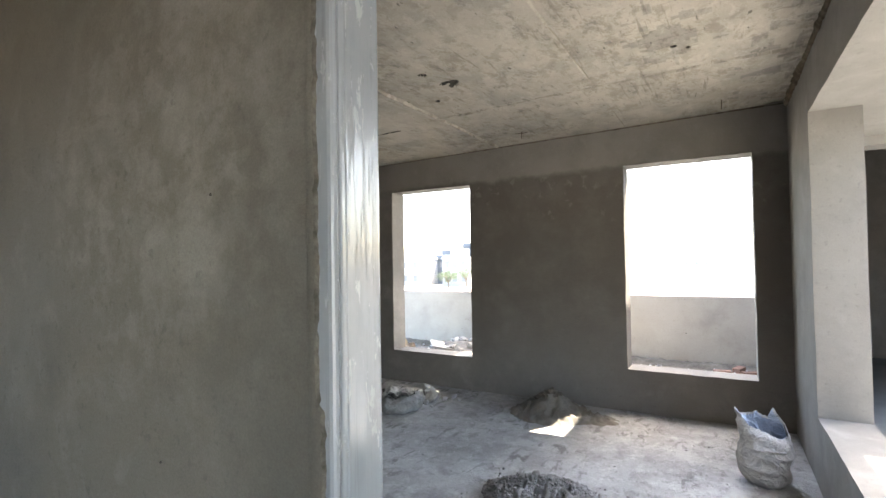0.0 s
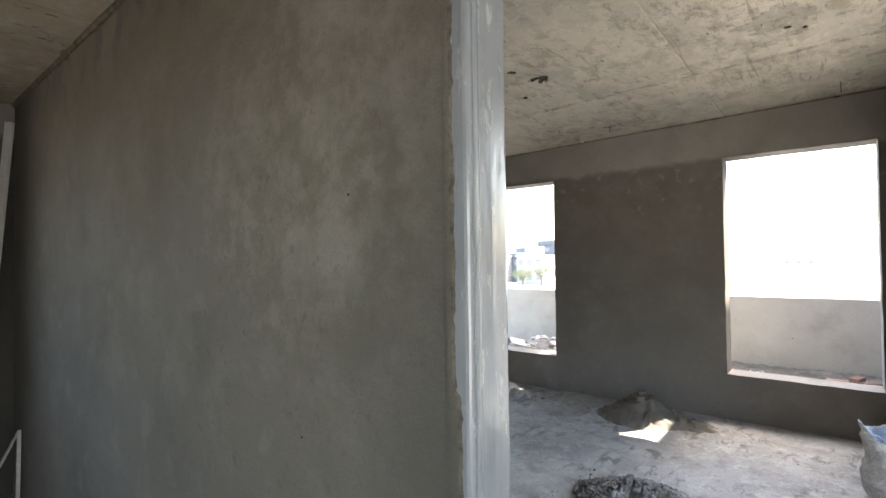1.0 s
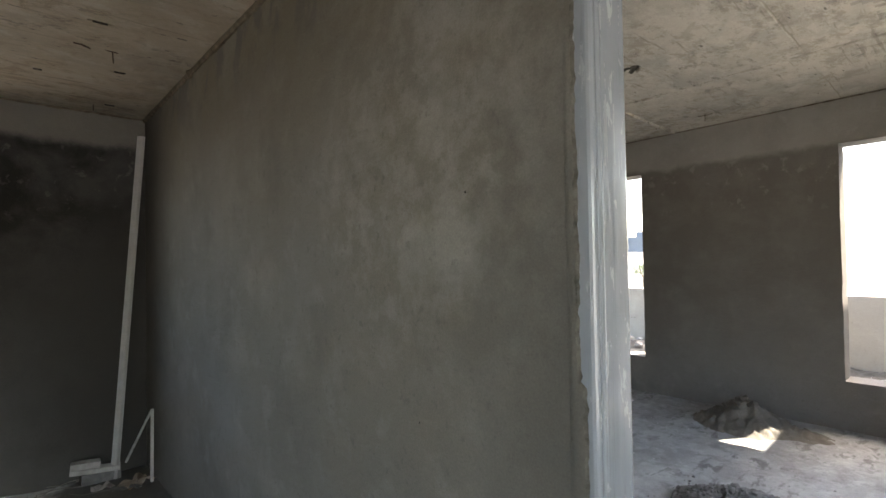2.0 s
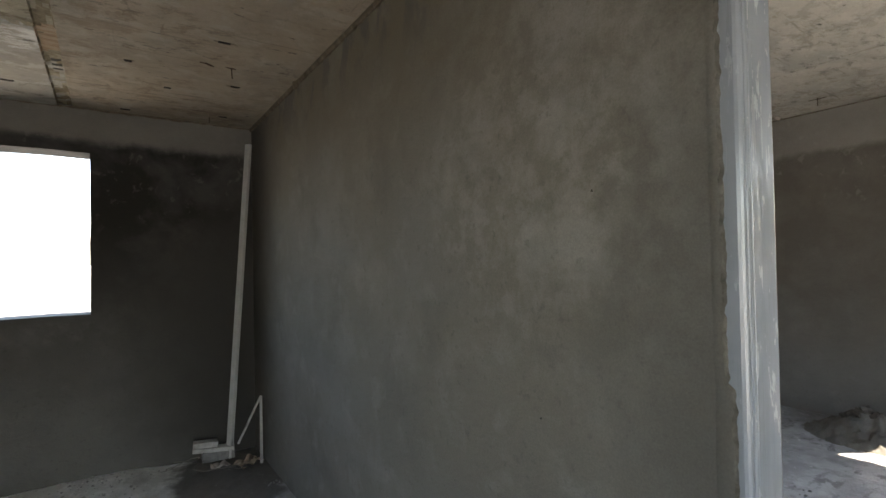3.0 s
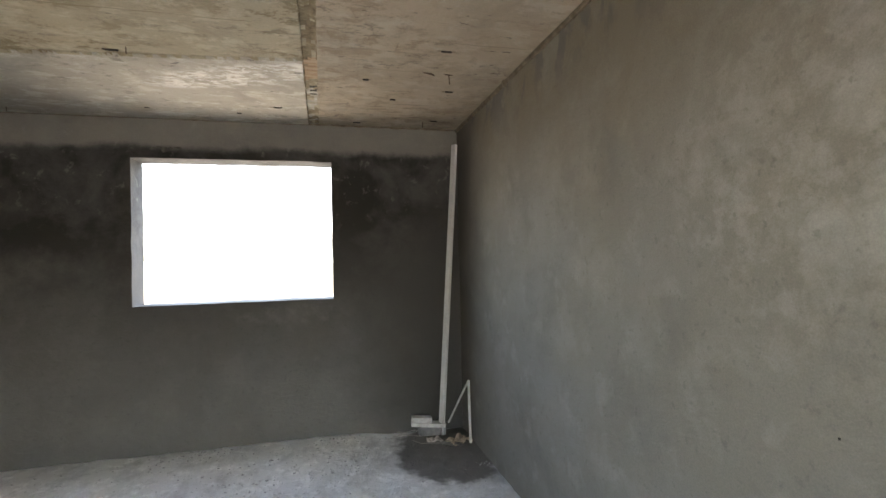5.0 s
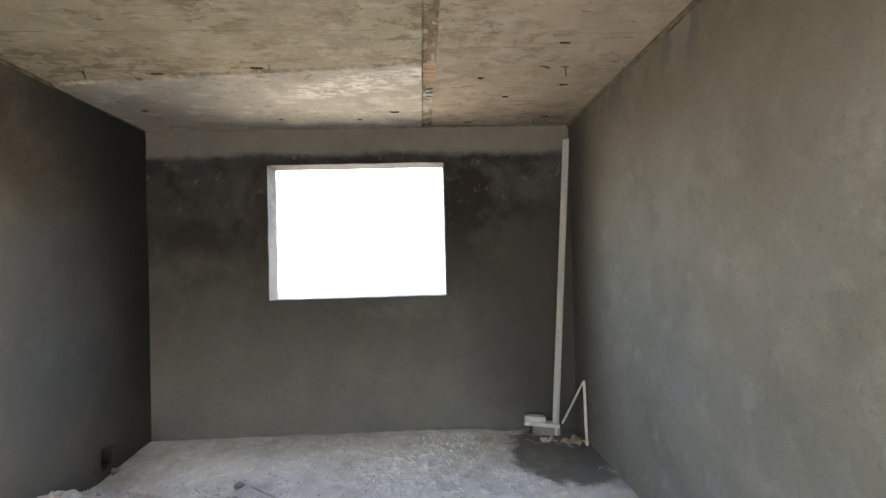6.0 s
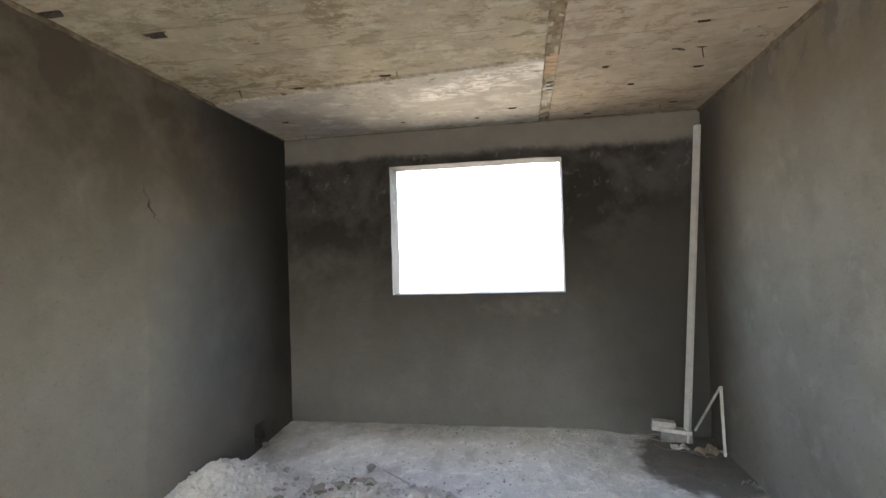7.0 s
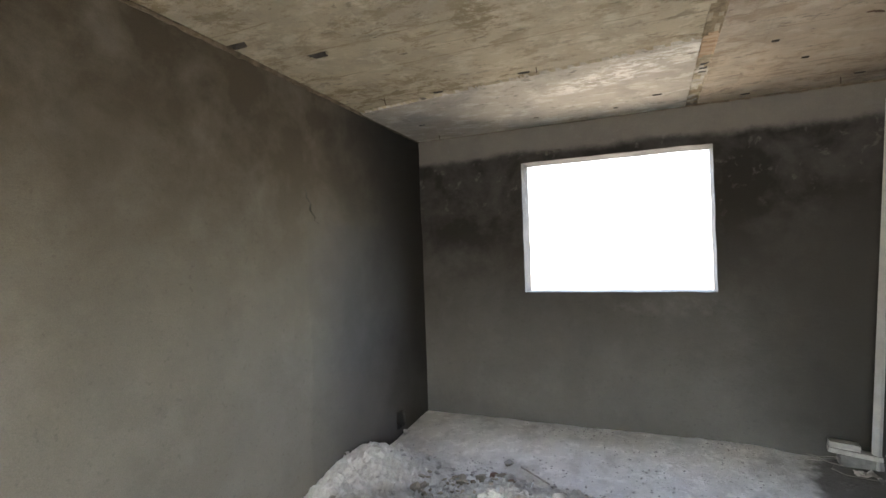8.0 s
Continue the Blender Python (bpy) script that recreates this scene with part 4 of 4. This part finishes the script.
def heap_spots(count, x0, x1, y0, y1, lo, hi, need):
    out = []
    while len(out) < count:
        x, y = rng.uniform(x0, x1), rng.uniform(y0, y1)
        h = heap_z(x, y)
        if h > need:
            s = lo + (hi - lo) * rng.random() ** 3
            out.append((x, y, floor_z(x, y) + h + 0.25 * s - 0.004, s))
    return out


strew("chunk", pale_chunks, heap, heap_spots(90, WEST + 0.06, -1.4, 3.1, 4.3, 0.006, 0.038, 0.01), rng)
strew("chunk", pale_chunks, heap, heap_spots(36, -2.3, -1.35, 3.2, 3.95, 0.015, 0.078, 0.03), rng)
strew("chunk", pale_chunks, heap, heap_spots(14, WEST + 0.05, -2.5, 3.2, 4.2, 0.018, 0.075, 0.02), rng)
strew("chunk", chunk_meshes("chunk", CHUNK_BROWN, 4, 23), heap, heap_spots(30, -2.45, -1.85, 3.62, 4.0, 0.008, 0.034, 0.004), rng)
strew("chunk", tan_chunks, heap, heap_spots(40, -2.6, -2.0, 3.45, 3.92, 0.02, 0.07, 0.01), rng)
strew("chunk", pale_chunks, heap, [(-2.3 + 0.3 * rng.uniform(-1, 1), 3.95 + 0.12 * rng.uniform(-1, 1), 0.008, rng.uniform(0.008, 0.022)) for _ in range(50)], rng)
bm = bmesh.new()
rock(bm, (-2.10, 3.90, 0.075), 0.048, random.Random(3), 0.8, 2)
part("brick_bit", bm, BRICK, heap, "broken red brick bit")
stick = tagged(new("stick"), "thin pale splinter of wood on the dusty floor", "stick")
bm = bmesh.new()
bar(bm, (-1.98, 4.22, 0.03), (-1.72, 4.02, 0.022), 0.008, 0.007)
part("splinter", bevelled(bm, 0.002, 1), WOOD, stick)
bm = bmesh.new()
rock(bm, (-2.10, 4.28, 0.022), 0.045, random.Random(8), 0.7, 2)
tagged(part("mortar_lump", bm, CHUNK), "pale lump of dried mortar on the floor", "lump")
bm = bmesh.new()
rock(bm, (WEST + 0.05, 4.60, 0.035), 0.05, random.Random(9), 0.8, 2)
tagged(part("mortar_lump", bm, CHUNK), "pale lump of mortar below a hole in the wall", "lump")
bm = bmesh.new()
box(bm, WEST - 0.38, WEST - 0.306, 4.42, 4.76, 0.0, 0.32)
tagged(part("hole_back", bm, PIT), "dark depth of a hole broken through the wall", "wall", kind="structure")


rim = tagged(new("broken_rim"), "crumbled plaster rim of a hole in the wall", "wall", kind="structure")
rng = random.Random(61)
for k in range(16):
    a = k / 16 * 2 * math.pi
    bm = bmesh.new()
    rock(bm, (WEST - 0.004, 4.588 + 0.090 * math.cos(a), 0.160 + 0.088 * math.sin(a)), rng.uniform(0.014, 0.024), rng, 0.9)
    part("crumb", bm, CRUMB, rim)


bm = bmesh.new()
path = [(3.235, 2.29), (3.265, 2.245), (3.258, 2.215), (3.305, 2.17), (3.298, 2.12), (3.352, 2.07), (3.346, 2.045), (3.40, 2.025)]
for (ya, za), (yb, zb) in zip(path, path[1:]):
    w = 0.011 * (1 - abs(za - 2.16) / 0.2) + 0.003
    bm.faces.new([bm.verts.new(v) for v in ((WEST + 0.0175, ya - w, za), (WEST + 0.0175, ya + w, za), (WEST + 0.0175, yb + w * 0.8, zb), (WEST + 0.0175, yb - w * 0.8, zb))])
tagged(part("wall_crack", bm, CRUMB), "short crack in the plaster wall", "crack", kind="structure")


bm = bmesh.new()
for k in range(5):
    rock(bm, (-1.86 + 0.05 * k - 0.1, NORTH - 0.001, 2.735 + 0.012 * math.sin(k * 2.1)), 0.042 - 0.006 * abs(k - 2), random.Random(70 + k), 0.6)
for v in bm.verts:
    v.co.y = NORTH - 0.001 + (v.co.y - NORTH) * 0.12
tagged(part("mortar_daub", bm, CRUMB), "dark daub of wet mortar above the window", "wall mark", kind="structure")
for y, z, r in ((1.282, 1.934, 0.004), (1.499, 1.237, 0.005)):
    bm = bmesh.new()
    rock(bm, (EAST - 0.001, y, z), r, random.Random(int(y * 100)), 1.4)
    tagged(part("pock_mark", bm, CRUMB), "small dark pock in the plaster wall", "wall mark", kind="structure")


def grit(name, count, area, size, seed, label, base=floor_z):
    """Loose crumbs on a floor: joined little octahedra."""
    r = random.Random(seed)
    verts, faces = [], []
    for _ in range(count):
        x, y = area(r)
        if math.hypot(x - 0.56, (y - 4.74) / 1.3) < 0.5 and r.random() > 0.12:
            continue
        s = size[0] + (size[1] - size[0]) * r.random() ** 4
        z = base(x, y) + s * 0.3
        k = len(verts)
        for dx, dy, dz in ((1, 0, 0), (0, 1, 0), (-1, 0, 0), (0, -1, 0), (0, 0, 0.8), (0, 0, -0.6)):
            f = r.uniform(0.6, 1.2) * s
            verts.append((x + dx * f + r.uniform(-0.3, 0.3) * s, y + dy * f + r.uniform(-0.3, 0.3) * s, z + dz * f))
        for a, b in ((0, 1), (1, 2), (2, 3), (3, 0)):
            faces += [(k + a, k + b, k + 4), (k + b, k + a, k + 5)]
    me = bpy.data.meshes.new(name)
    me.from_pydata(verts, [], faces)
    me.materials.append(GRIT)
    return tagged(new(name, me), label, "debris", kind="stuff")


def cluster(spots):
    def pick(r):
        cx, cy, s = r.choice(spots)
        return min(max(r.gauss(cx, s), WEST + 0.02), FAR_X - 0.03), min(r.gauss(cy, s), NORTH - 0.03)
    return pick


grit("loose_grit", 2600, lambda r: (r.uniform(WEST + 0.05, 0.7), min(NORTH - 0.02, r.uniform(2.4, 5.2))), (0.002, 0.011), 31, "scattered crumbs of plaster on the near floor")
grit("loose_grit", 1600, cluster([(-1.6, 5.15, 0.12), (-0.4, 5.12, 0.16), (-1.2, 4.5, 0.25), (-1.3, 3.9, 0.25), (-2.3, 4.05, 0.12), (-0.4, 4.7, 0.2), (0.74, 4.35, 0.03)]), (0.002, 0.015), 32, "drifts of plaster crumbs along the wall")
grit("loose_grit", 1400, lambda r: (r.uniform(2.6, 5.9), r.uniform(-0.3, 4.6)), (0.002, 0.013), 33, "scattered crumbs of mortar on the far floor")

# ---- things of the far room ----
sand = tagged(new("sand_heap"), "small heap of brown building sand near the wall", "sand heap")
def sand_z(x, y):
    d = math.hypot((x - 5.48) / 0.42, (y - 1.92) / 0.50) + 0.10 * fbm(x * 3, y * 3, 6)
    e = math.hypot((x - 5.50) / 0.24, (y - 1.50) / 0.36) + 0.10 * fbm(x * 3, y * 3, 8)
    return max(0.31 * max(0.0, 1 - max(d, 0.0) ** 0.85), 0.07 * max(0.0, 1 - max(e, 0) ** 1.0))
mound("mound", 4.9, 5.95, 0.85, 2.6, 0.02, sand_z, floor_z, SAND, sand, 0.045)
rng = random.Random(19)
for k in range(14):
    x, y = 5.45 + rng.gauss(0, 0.025), 1.94 + rng.gauss(0, 0.06)
    bm = bmesh.new()
    rock(bm, (x, y, sand_z(x, y) - 0.012), rng.uniform(0.03, 0.06), rng, 0.8)
    part("clod", bm, CLOD, sand, "dark damp clod of sand")

mortar = tagged(new("mortar_heap"), "low heap of crumbly grey mortar on the floor", "mortar heap")
def mortar_z(x, y):
    d = math.hypot((x - 3.53) / 0.33, (y - 1.35) / 0.52) + 0.12 * fbm(x * 4, y * 4, 3)
    dip = 0.05 * max(0.0, 1 - math.hypot(x - 3.40, (y - 1.34) / 1.6) / 0.16)
    return max(0.0, 0.165 * max(0.0, 1 - max(d, 0.0) ** 1.6) - dip)
mound("mound", 3.1, 3.95, 0.8, 2.0, 0.02, mortar_z, floor_z, MORTAR, mortar, 0.06)
bm = bmesh.new()
rng = random.Random(17)
verts, faces = [], []
ball = bmesh.new()
bmesh.ops.create_icosphere(ball, subdivisions=1, radius=1.0)
bv, bf = [v.co.copy() for v in ball.verts], [[v.index for v in f.verts] for f in ball.faces]
ball.free()
while len(verts) < 2200 * len(bv):
    x, y = rng.uniform(3.15, 3.92), rng.uniform(0.8, 1.95)
    h = mortar_z(x, y)
    if h < 0.012 and rng.random() > 0.04:
        continue
    s = 0.004 + 0.013 * rng.random() ** 2.5
    k = len(verts)
    for c in bv:
        f = s * rng.uniform(0.65, 1.2)
        verts.append((x + c.x * f, y + c.y * f, floor_z(x, y) + h + c.z * f + s * 0.2))
    faces += [[k + i for i in f] for f in bf]
bm.free()
me = bpy.data.meshes.new("crumb_layer")
me.from_pydata(verts, [], faces)
me.materials.append(MORTAR)
crumbs = tagged(new("crumb_layer", me), kind="stuff")
crumbs.parent = mortar


def sack(at, turn):
    """A slumped woven sack: sagging creased sides, a torn mouth that gapes to one side, a plastic liner and cement inside."""
    top = tagged(new("cement_sack"), "slumped dusty woven sack with blue liner standing by the wall", "sack")
    top.matrix_world = pose(*at, 0, 0, turn)
    n, m = 110, 54

    def rim(a, seed, tear):
        ca, sa = math.cos(a), math.sin(a)
        corners = 0.095 * math.exp(-((a - 1.75) / 0.62) ** 2) + 0.085 * math.exp(-((a - 2 * math.pi + 1.0) / 0.24) ** 2)
        gape = 0.085 * math.exp(-((a - 4.05) / 0.55) ** 2)
        return 0.455 + 0.045 * ca + corners - gape + tear * (noise.noise(Vector((ca * 2.0, sa * 2.0, seed))) + 0.35 * noise.noise(Vector((ca * 7, sa * 7, seed))))

    def crumple(p, seed):
        """Soft dents and sharp creases of slack plastic cloth."""
        dent = noise.noise(p * 4.5 + Vector((seed, 0, 0)))
        fold = 0.5 - abs(noise.noise(Vector((p.x * 5 + p.z * 4, p.y * 5 - p.z * 5, p.z * 6 + seed))))
        small = 0.5 - abs(noise.noise(Vector((p.x * 13, p.y * 13 + p.z * 6, p.z * 15 + seed))))
        return 0.042 * dent + 0.050 * fold + 0.016 * small - 0.018

    def skin(name, material, scale, z_low, seed, label="", tear=0.03, drop=0.0, base=False):
        bm = bmesh.new()
        rows = []
        for j in range(m + 1):
            t = j / m
            row = []
            for i in range(n):
                a = i / n * 2 * math.pi
                ca, sa = math.cos(a), math.sin(a)
                z = z_low + (rim(a, seed, tear) - drop - z_low) * t
                f = z / 0.5
                r = 0.172 * (0.92 + 0.26 * math.sin(min(f, 1.0) * 2.6) - 0.34 * f ** 2) * scale
                p = Vector((r * ca, r * sa, z))
                r += crumple(p, seed) * (0.35 + 0.75 * f)
                if f < 0.06:
                    r *= 0.88 + 0.12 * f / 0.06
                row.append(bm.verts.new((r * (1.0 - 0.46 * f) * ca + 0.03 * f, r * (0.98 + 0.05 * f) * sa + 0.02 * f * f, z)))
            rows.append(row)
        for a, b in zip(rows, rows[1:]):
            for i in range(n):
                bm.faces.new((a[i], a[(i + 1) % n], b[(i + 1) % n], b[i]))
        if base:
            bm.faces.new(rows[0][::-1])
        bmesh.ops.recalc_face_normals(bm, faces=bm.faces[:])
        return part(name, bm, material, top, label, smooth=True)

    skin("bag", WOVEN, 1.0, 0.0, 2.0, base=True)
    skin("liner", LINER, 0.90, 0.24, 2.0, "crumpled pale blue plastic liner", tear=0.045, drop=0.015)
    bm = bmesh.new()
    rows = [[bm.verts.new((0.14 * k / 6 * math.cos(i / 24 * 2 * math.pi), 0.16 * k / 6 * math.sin(i / 24 * 2 * math.pi), 0.30 - 0.03 * k / 6 + 0.02 * noise.noise(Vector((k * 0.9, i * 0.8, 4))))) for i in range(24)] for k in range(1, 7)]
    for a, b in zip(rows, rows[1:]):
        for i in range(24):
            bm.faces.new((a[i], a[(i + 1) % 24], b[(i + 1) % 24], b[i]))
    bm.faces.new(rows[0][::-1])
    part("cement", bm, PAN, top, "grey cement powder in the sack", smooth=True)
    return top


sack((4.62, -0.062, 0.0), 4)

pan = tagged(new("rubble_bag"), "torn woven bag slumped open over broken plaster", "bag")
bm = bmesh.new()
rings = []
for j in range(17):
    t = j / 16
    ring = []
    for k in range(64):
        a = k / 64 * 2 * math.pi
        ca, sa = math.cos(a), math.sin(a)
        top_z = 0.165 + 0.07 * noise.noise(Vector((ca * 1.8, sa * 1.8, 3))) + 0.03 * noise.noise(Vector((ca * 6, sa * 6, 5)))
        z = top_z * t
        p = Vector((ca * 0.26, sa * 0.26, z))
        r = 0.25 + 0.05 * math.sin(t * 2.6) - 0.05 * t * t + 0.05 * (0.5 - abs(noise.noise(p * 7))) + 0.02 * noise.noise(p * 15)
        ring.append(bm.verts.new((4.86 + r * 0.95 * ca, 3.62 + r * 1.05 * sa, z + 0.002)))
    rings.append(ring)
for a, b in zip(rings, rings[1:]):
    for k in range(64):
        bm.faces.new((a[k], a[(k + 1) % 64], b[(k + 1) % 64], b[k]))
bm.faces.new(rings[0][::-1])
bmesh.ops.recalc_face_normals(bm, faces=bm.faces[:])
part("bag_skin", bm, DUSTBAG, pan, smooth=True)
rng = random.Random(41)
for _ in range(34):
    a, r = rng.uniform(0, 6.3), 0.22 * rng.random() ** 0.6
    bm = bmesh.new()
    rock(bm, (4.86 + r * math.cos(a), 3.62 + r * math.sin(a), 0.09 + (0.22 - r) * 0.45 + rng.uniform(0, 0.03)), rng.uniform(0.03, 0.065), rng, 0.8)
    part("rubble_piece", bm, MORTAR, pan)
crumpled("torn_bag", "torn pale plastic bag draped over broken plaster", (4.86, 3.60, 0.17), (0.40, 0.34, 0.10), WOVEN, 12.0, "bag", turn=30)
for x, y, s in ((5.22, 3.50, 0.07), (5.28, 3.36, 0.13), (5.42, 3.50, 0.12), (5.52, 3.62, 0.13), (5.30, 3.62, 0.11), (5.42, 3.28, 0.06), (5.16, 3.40, 0.045), (5.48, 3.12, 0.045), (5.36, 3.16, 0.035), (5.10, 3.28, 0.03), (5.55, 3.22, 0.05)):
    bm = bmesh.new()
    rock(bm, (0, 0, s * 0.5), s, rng, 0.8)
    ob = part("stone", bm, CHUNK)
    ob.matrix_world = pose(x, y, floor_z(x, y) - 0.01)
    tagged(ob, "broken grey stone lying at the wall", "stone", group="stones by the wall")

# ---- terrace clutter ----
rng = random.Random(51)
deck = lambda x, y: -0.01
debris = tagged(new("debris_heap"), "low heap of grey building debris on the terrace", "rubble")
def debris_z(x, y):
    d = math.hypot((x - 8.15) / 0.75, (y - 4.45) / 0.85) + 0.2 * fbm(x * 2, y * 2, 6)
    return 0.30 * max(0.0, 1 - max(d, 0.0) ** 1.3)
mound("mound", 7.2, 8.98, 3.4, 5.5, 0.05, debris_z, deck, MORTAR, debris, 0.05)
strew("chunk", pale_chunks, debris, [(x, y, debris_z(x, y) + 0.01, rng.uniform(0.03, 0.11)) for x, y in [(rng.uniform(7.4, 8.8), rng.uniform(3.7, 5.2)) for _ in range(60)]], rng)
for x, y, z, a, b in ((7.55, 5.15, 0.0, 9, 20), (7.75, 5.75, 0.0, 5, -14), (7.9, 4.75, 0.16, 12, 35)):
    bm = bmesh.new()
    box(bm, -0.35, 0.35, -0.22, 0.22, 0, 0.035)
    ob = part("board", bevelled(bm, 0.005, 1), WOOD)
    ob.matrix_world = pose(x, y, z, a, 0, b)
    tagged(ob, "pale shuttering board dropped on the terrace", "board", group="boards on the terrace")
crumpled("torn_paper", "torn tan bag among boards on the terrace", (7.6, 5.45, 0.06), (0.45, 0.35, 0.3), PAPER, 15.0, "paper")
for x, y, a in ((8.30, 0.24, 8), (8.62, 0.02, 70), (8.35, -0.12, 30)):
    bm = bmesh.new()
    box(bm, -0.055, 0.055, -0.115, 0.115, 0, 0.09)
    ob = part("brick", bevelled(bm, 0.006, 1), BRICK)
    ob.matrix_world = pose(x, y, -0.01, 0, 0, a)
    tagged(ob, "loose red clay brick on the terrace", "brick", group="bricks on the terrace")
grit("terrace_grit", 700, lambda r: (8.95 - abs(r.gauss(0, 0.45)), r.uniform(-0.6, 7.0)), (0.006, 0.05), 35, "grit and spoil along the parapet foot", deck)


spoil = tagged(new("spoil_bank"), "bank of brown spoil swept along the parapet foot", "rubble")
mound("mound", 8.3, 8.99, -0.7, 8.0, 0.06, lambda x, y: 0.09 * smooth(x, 8.45, 8.95) * (0.6 + 0.8 * abs(fbm(x * 2, y * 1.4, 3))), deck, SAND, spoil, 0.04)

rng = random.Random(77)
for _ in range(14):
    bm = bmesh.new()
    rock(bm, (8.999, rng.uniform(0.1, 6.0), rng.uniform(0.3, 1.0)), rng.uniform(0.008, 0.022), rng, 1.2)
    tagged(part("pock_mark", bm, CRUMB), "small dark pock in the parapet render", "wall mark", kind="structure")

# ---- the town beyond ----
def house(at, size, storeys, facade, label, bays):
    """A distant flat-roofed house: walls, parapet, tank room and window by window."""
    x, y = at
    d, w = size
    h = storeys * 3.1
    base = -4.2
    top = tagged(new("town_house"), label, "house", group="houses beyond the terrace")
    bm = bmesh.new()
    box(bm, x, x + d, y - w / 2, y + w / 2, base, base + h)
    part("facade", bm, facade, top)
    bm = bmesh.new()
    box(bm, x - 0.25, x + d + 0.25, y - w / 2 - 0.25, y + w / 2 + 0.25, base + h, base + h + 0.3)
    box(bm, x, x + 0.2, y - w / 2, y + w / 2, base + h + 0.3, base + h + 0.9)
    part("roof", bm, facade, top)
    bm = bmesh.new()
    box(bm, x + 2, x + 4.5, y - 1.4, y + 1.2, base + h + 0.3, base + h + 2.2)
    part("tank_room", bm, facade, top)
    for s in range(storeys):
        for b in range(bays):
            cy, cz = y - w / 2 + (b + 0.5) * w / bays, base + s * 3.1 + 1.7
            bm = bmesh.new()
            box(bm, x - 0.04, x + 0.1, cy - 0.55, cy + 0.55, cz - 0.65, cz + 0.65)
            win = part("window", bm, DARKPANE, top)
            bm = bmesh.new()
            box(bm, x - 0.5, x - 0.05, cy - 0.75, cy + 0.75, cz + 0.75, cz + 0.85)
            part("sunshade", bm, facade, win)
    return top


WHITE = "distant white-painted flat-roofed house in the glare"
house((96, 66.0), (9, 8.5), 2, WHITEWASH, WHITE, 3)
house((104, 60.5), (9, 3.6), 2, BLUEWALL, "distant narrow blue-grey house in the glare", 1)
house((96, 52.5), (10, 6.5), 2, WHITEWASH, WHITE, 3)
house((112, 53.5), (10, 10.5), 3, BLUEWALL, "distant blue-grey block of flats above the roofs", 2)
house((330, 14.0), (12, 16), 2, WHITEWASH, WHITE, 3)
house((120, 86.0), (10, 12), 2, WHITEWASH, WHITE, 4)


def tree(at, height, seed):
    """A garden tree: tapered trunk, limbs and a loose crown of leaf blades."""
    r = random.Random(seed)
    x, y = at
    top = tagged(new("garden_tree"), "distant green leafy tree between the houses", "tree")
    bm = bmesh.new()
    tube(bm, [(x, y, -4.2), (x + 0.1, y, -3.0), (x, y + 0.1, -4.2 + height * 0.55)], 0.16, 7)
    for k in range(6):
        a = k * 1.05
        tube(bm, [(x, y, -4.2 + height * 0.4), (x + math.cos(a) * 0.7, y + math.sin(a) * 0.7, -4.2 + height * 0.65), (x + math.cos(a) * 1.3, y + math.sin(a) * 1.3, -4.2 + height * 0.8)], 0.06, 5)
    part("trunk", bm, BARK, top)
    verts, faces = [], []
    for _ in range(60):
        c = Vector((r.gauss(x, 0.9), r.gauss(y, 1.2), r.gauss(-4.2 + height * 0.75, height * 0.12)))
        for _ in range(36):
            p = c + Vector((r.gauss(0, 0.28), r.gauss(0, 0.28), r.gauss(0, 0.22)))
            q = Euler((r.uniform(0, 6), r.uniform(0, 6), r.uniform(0, 6))).to_matrix()
            k = len(verts)
            verts += [p + q @ Vector(v) for v in ((-0.09, 0, 0), (0, -0.04, 0.01), (0.1, 0, 0), (0, 0.04, 0.01))]
            faces.append((k, k + 1, k + 2, k + 3))
    me = bpy.data.meshes.new("crown")
    me.from_pydata(verts, [], faces)
    me.materials.append(LEAF)
    new("crown", me).parent = top
    return top


tree((84, 43.5), 4.6, 3)
tree((86, 40.2), 4.2, 6)
tree((84, 47.5), 3.6, 9)
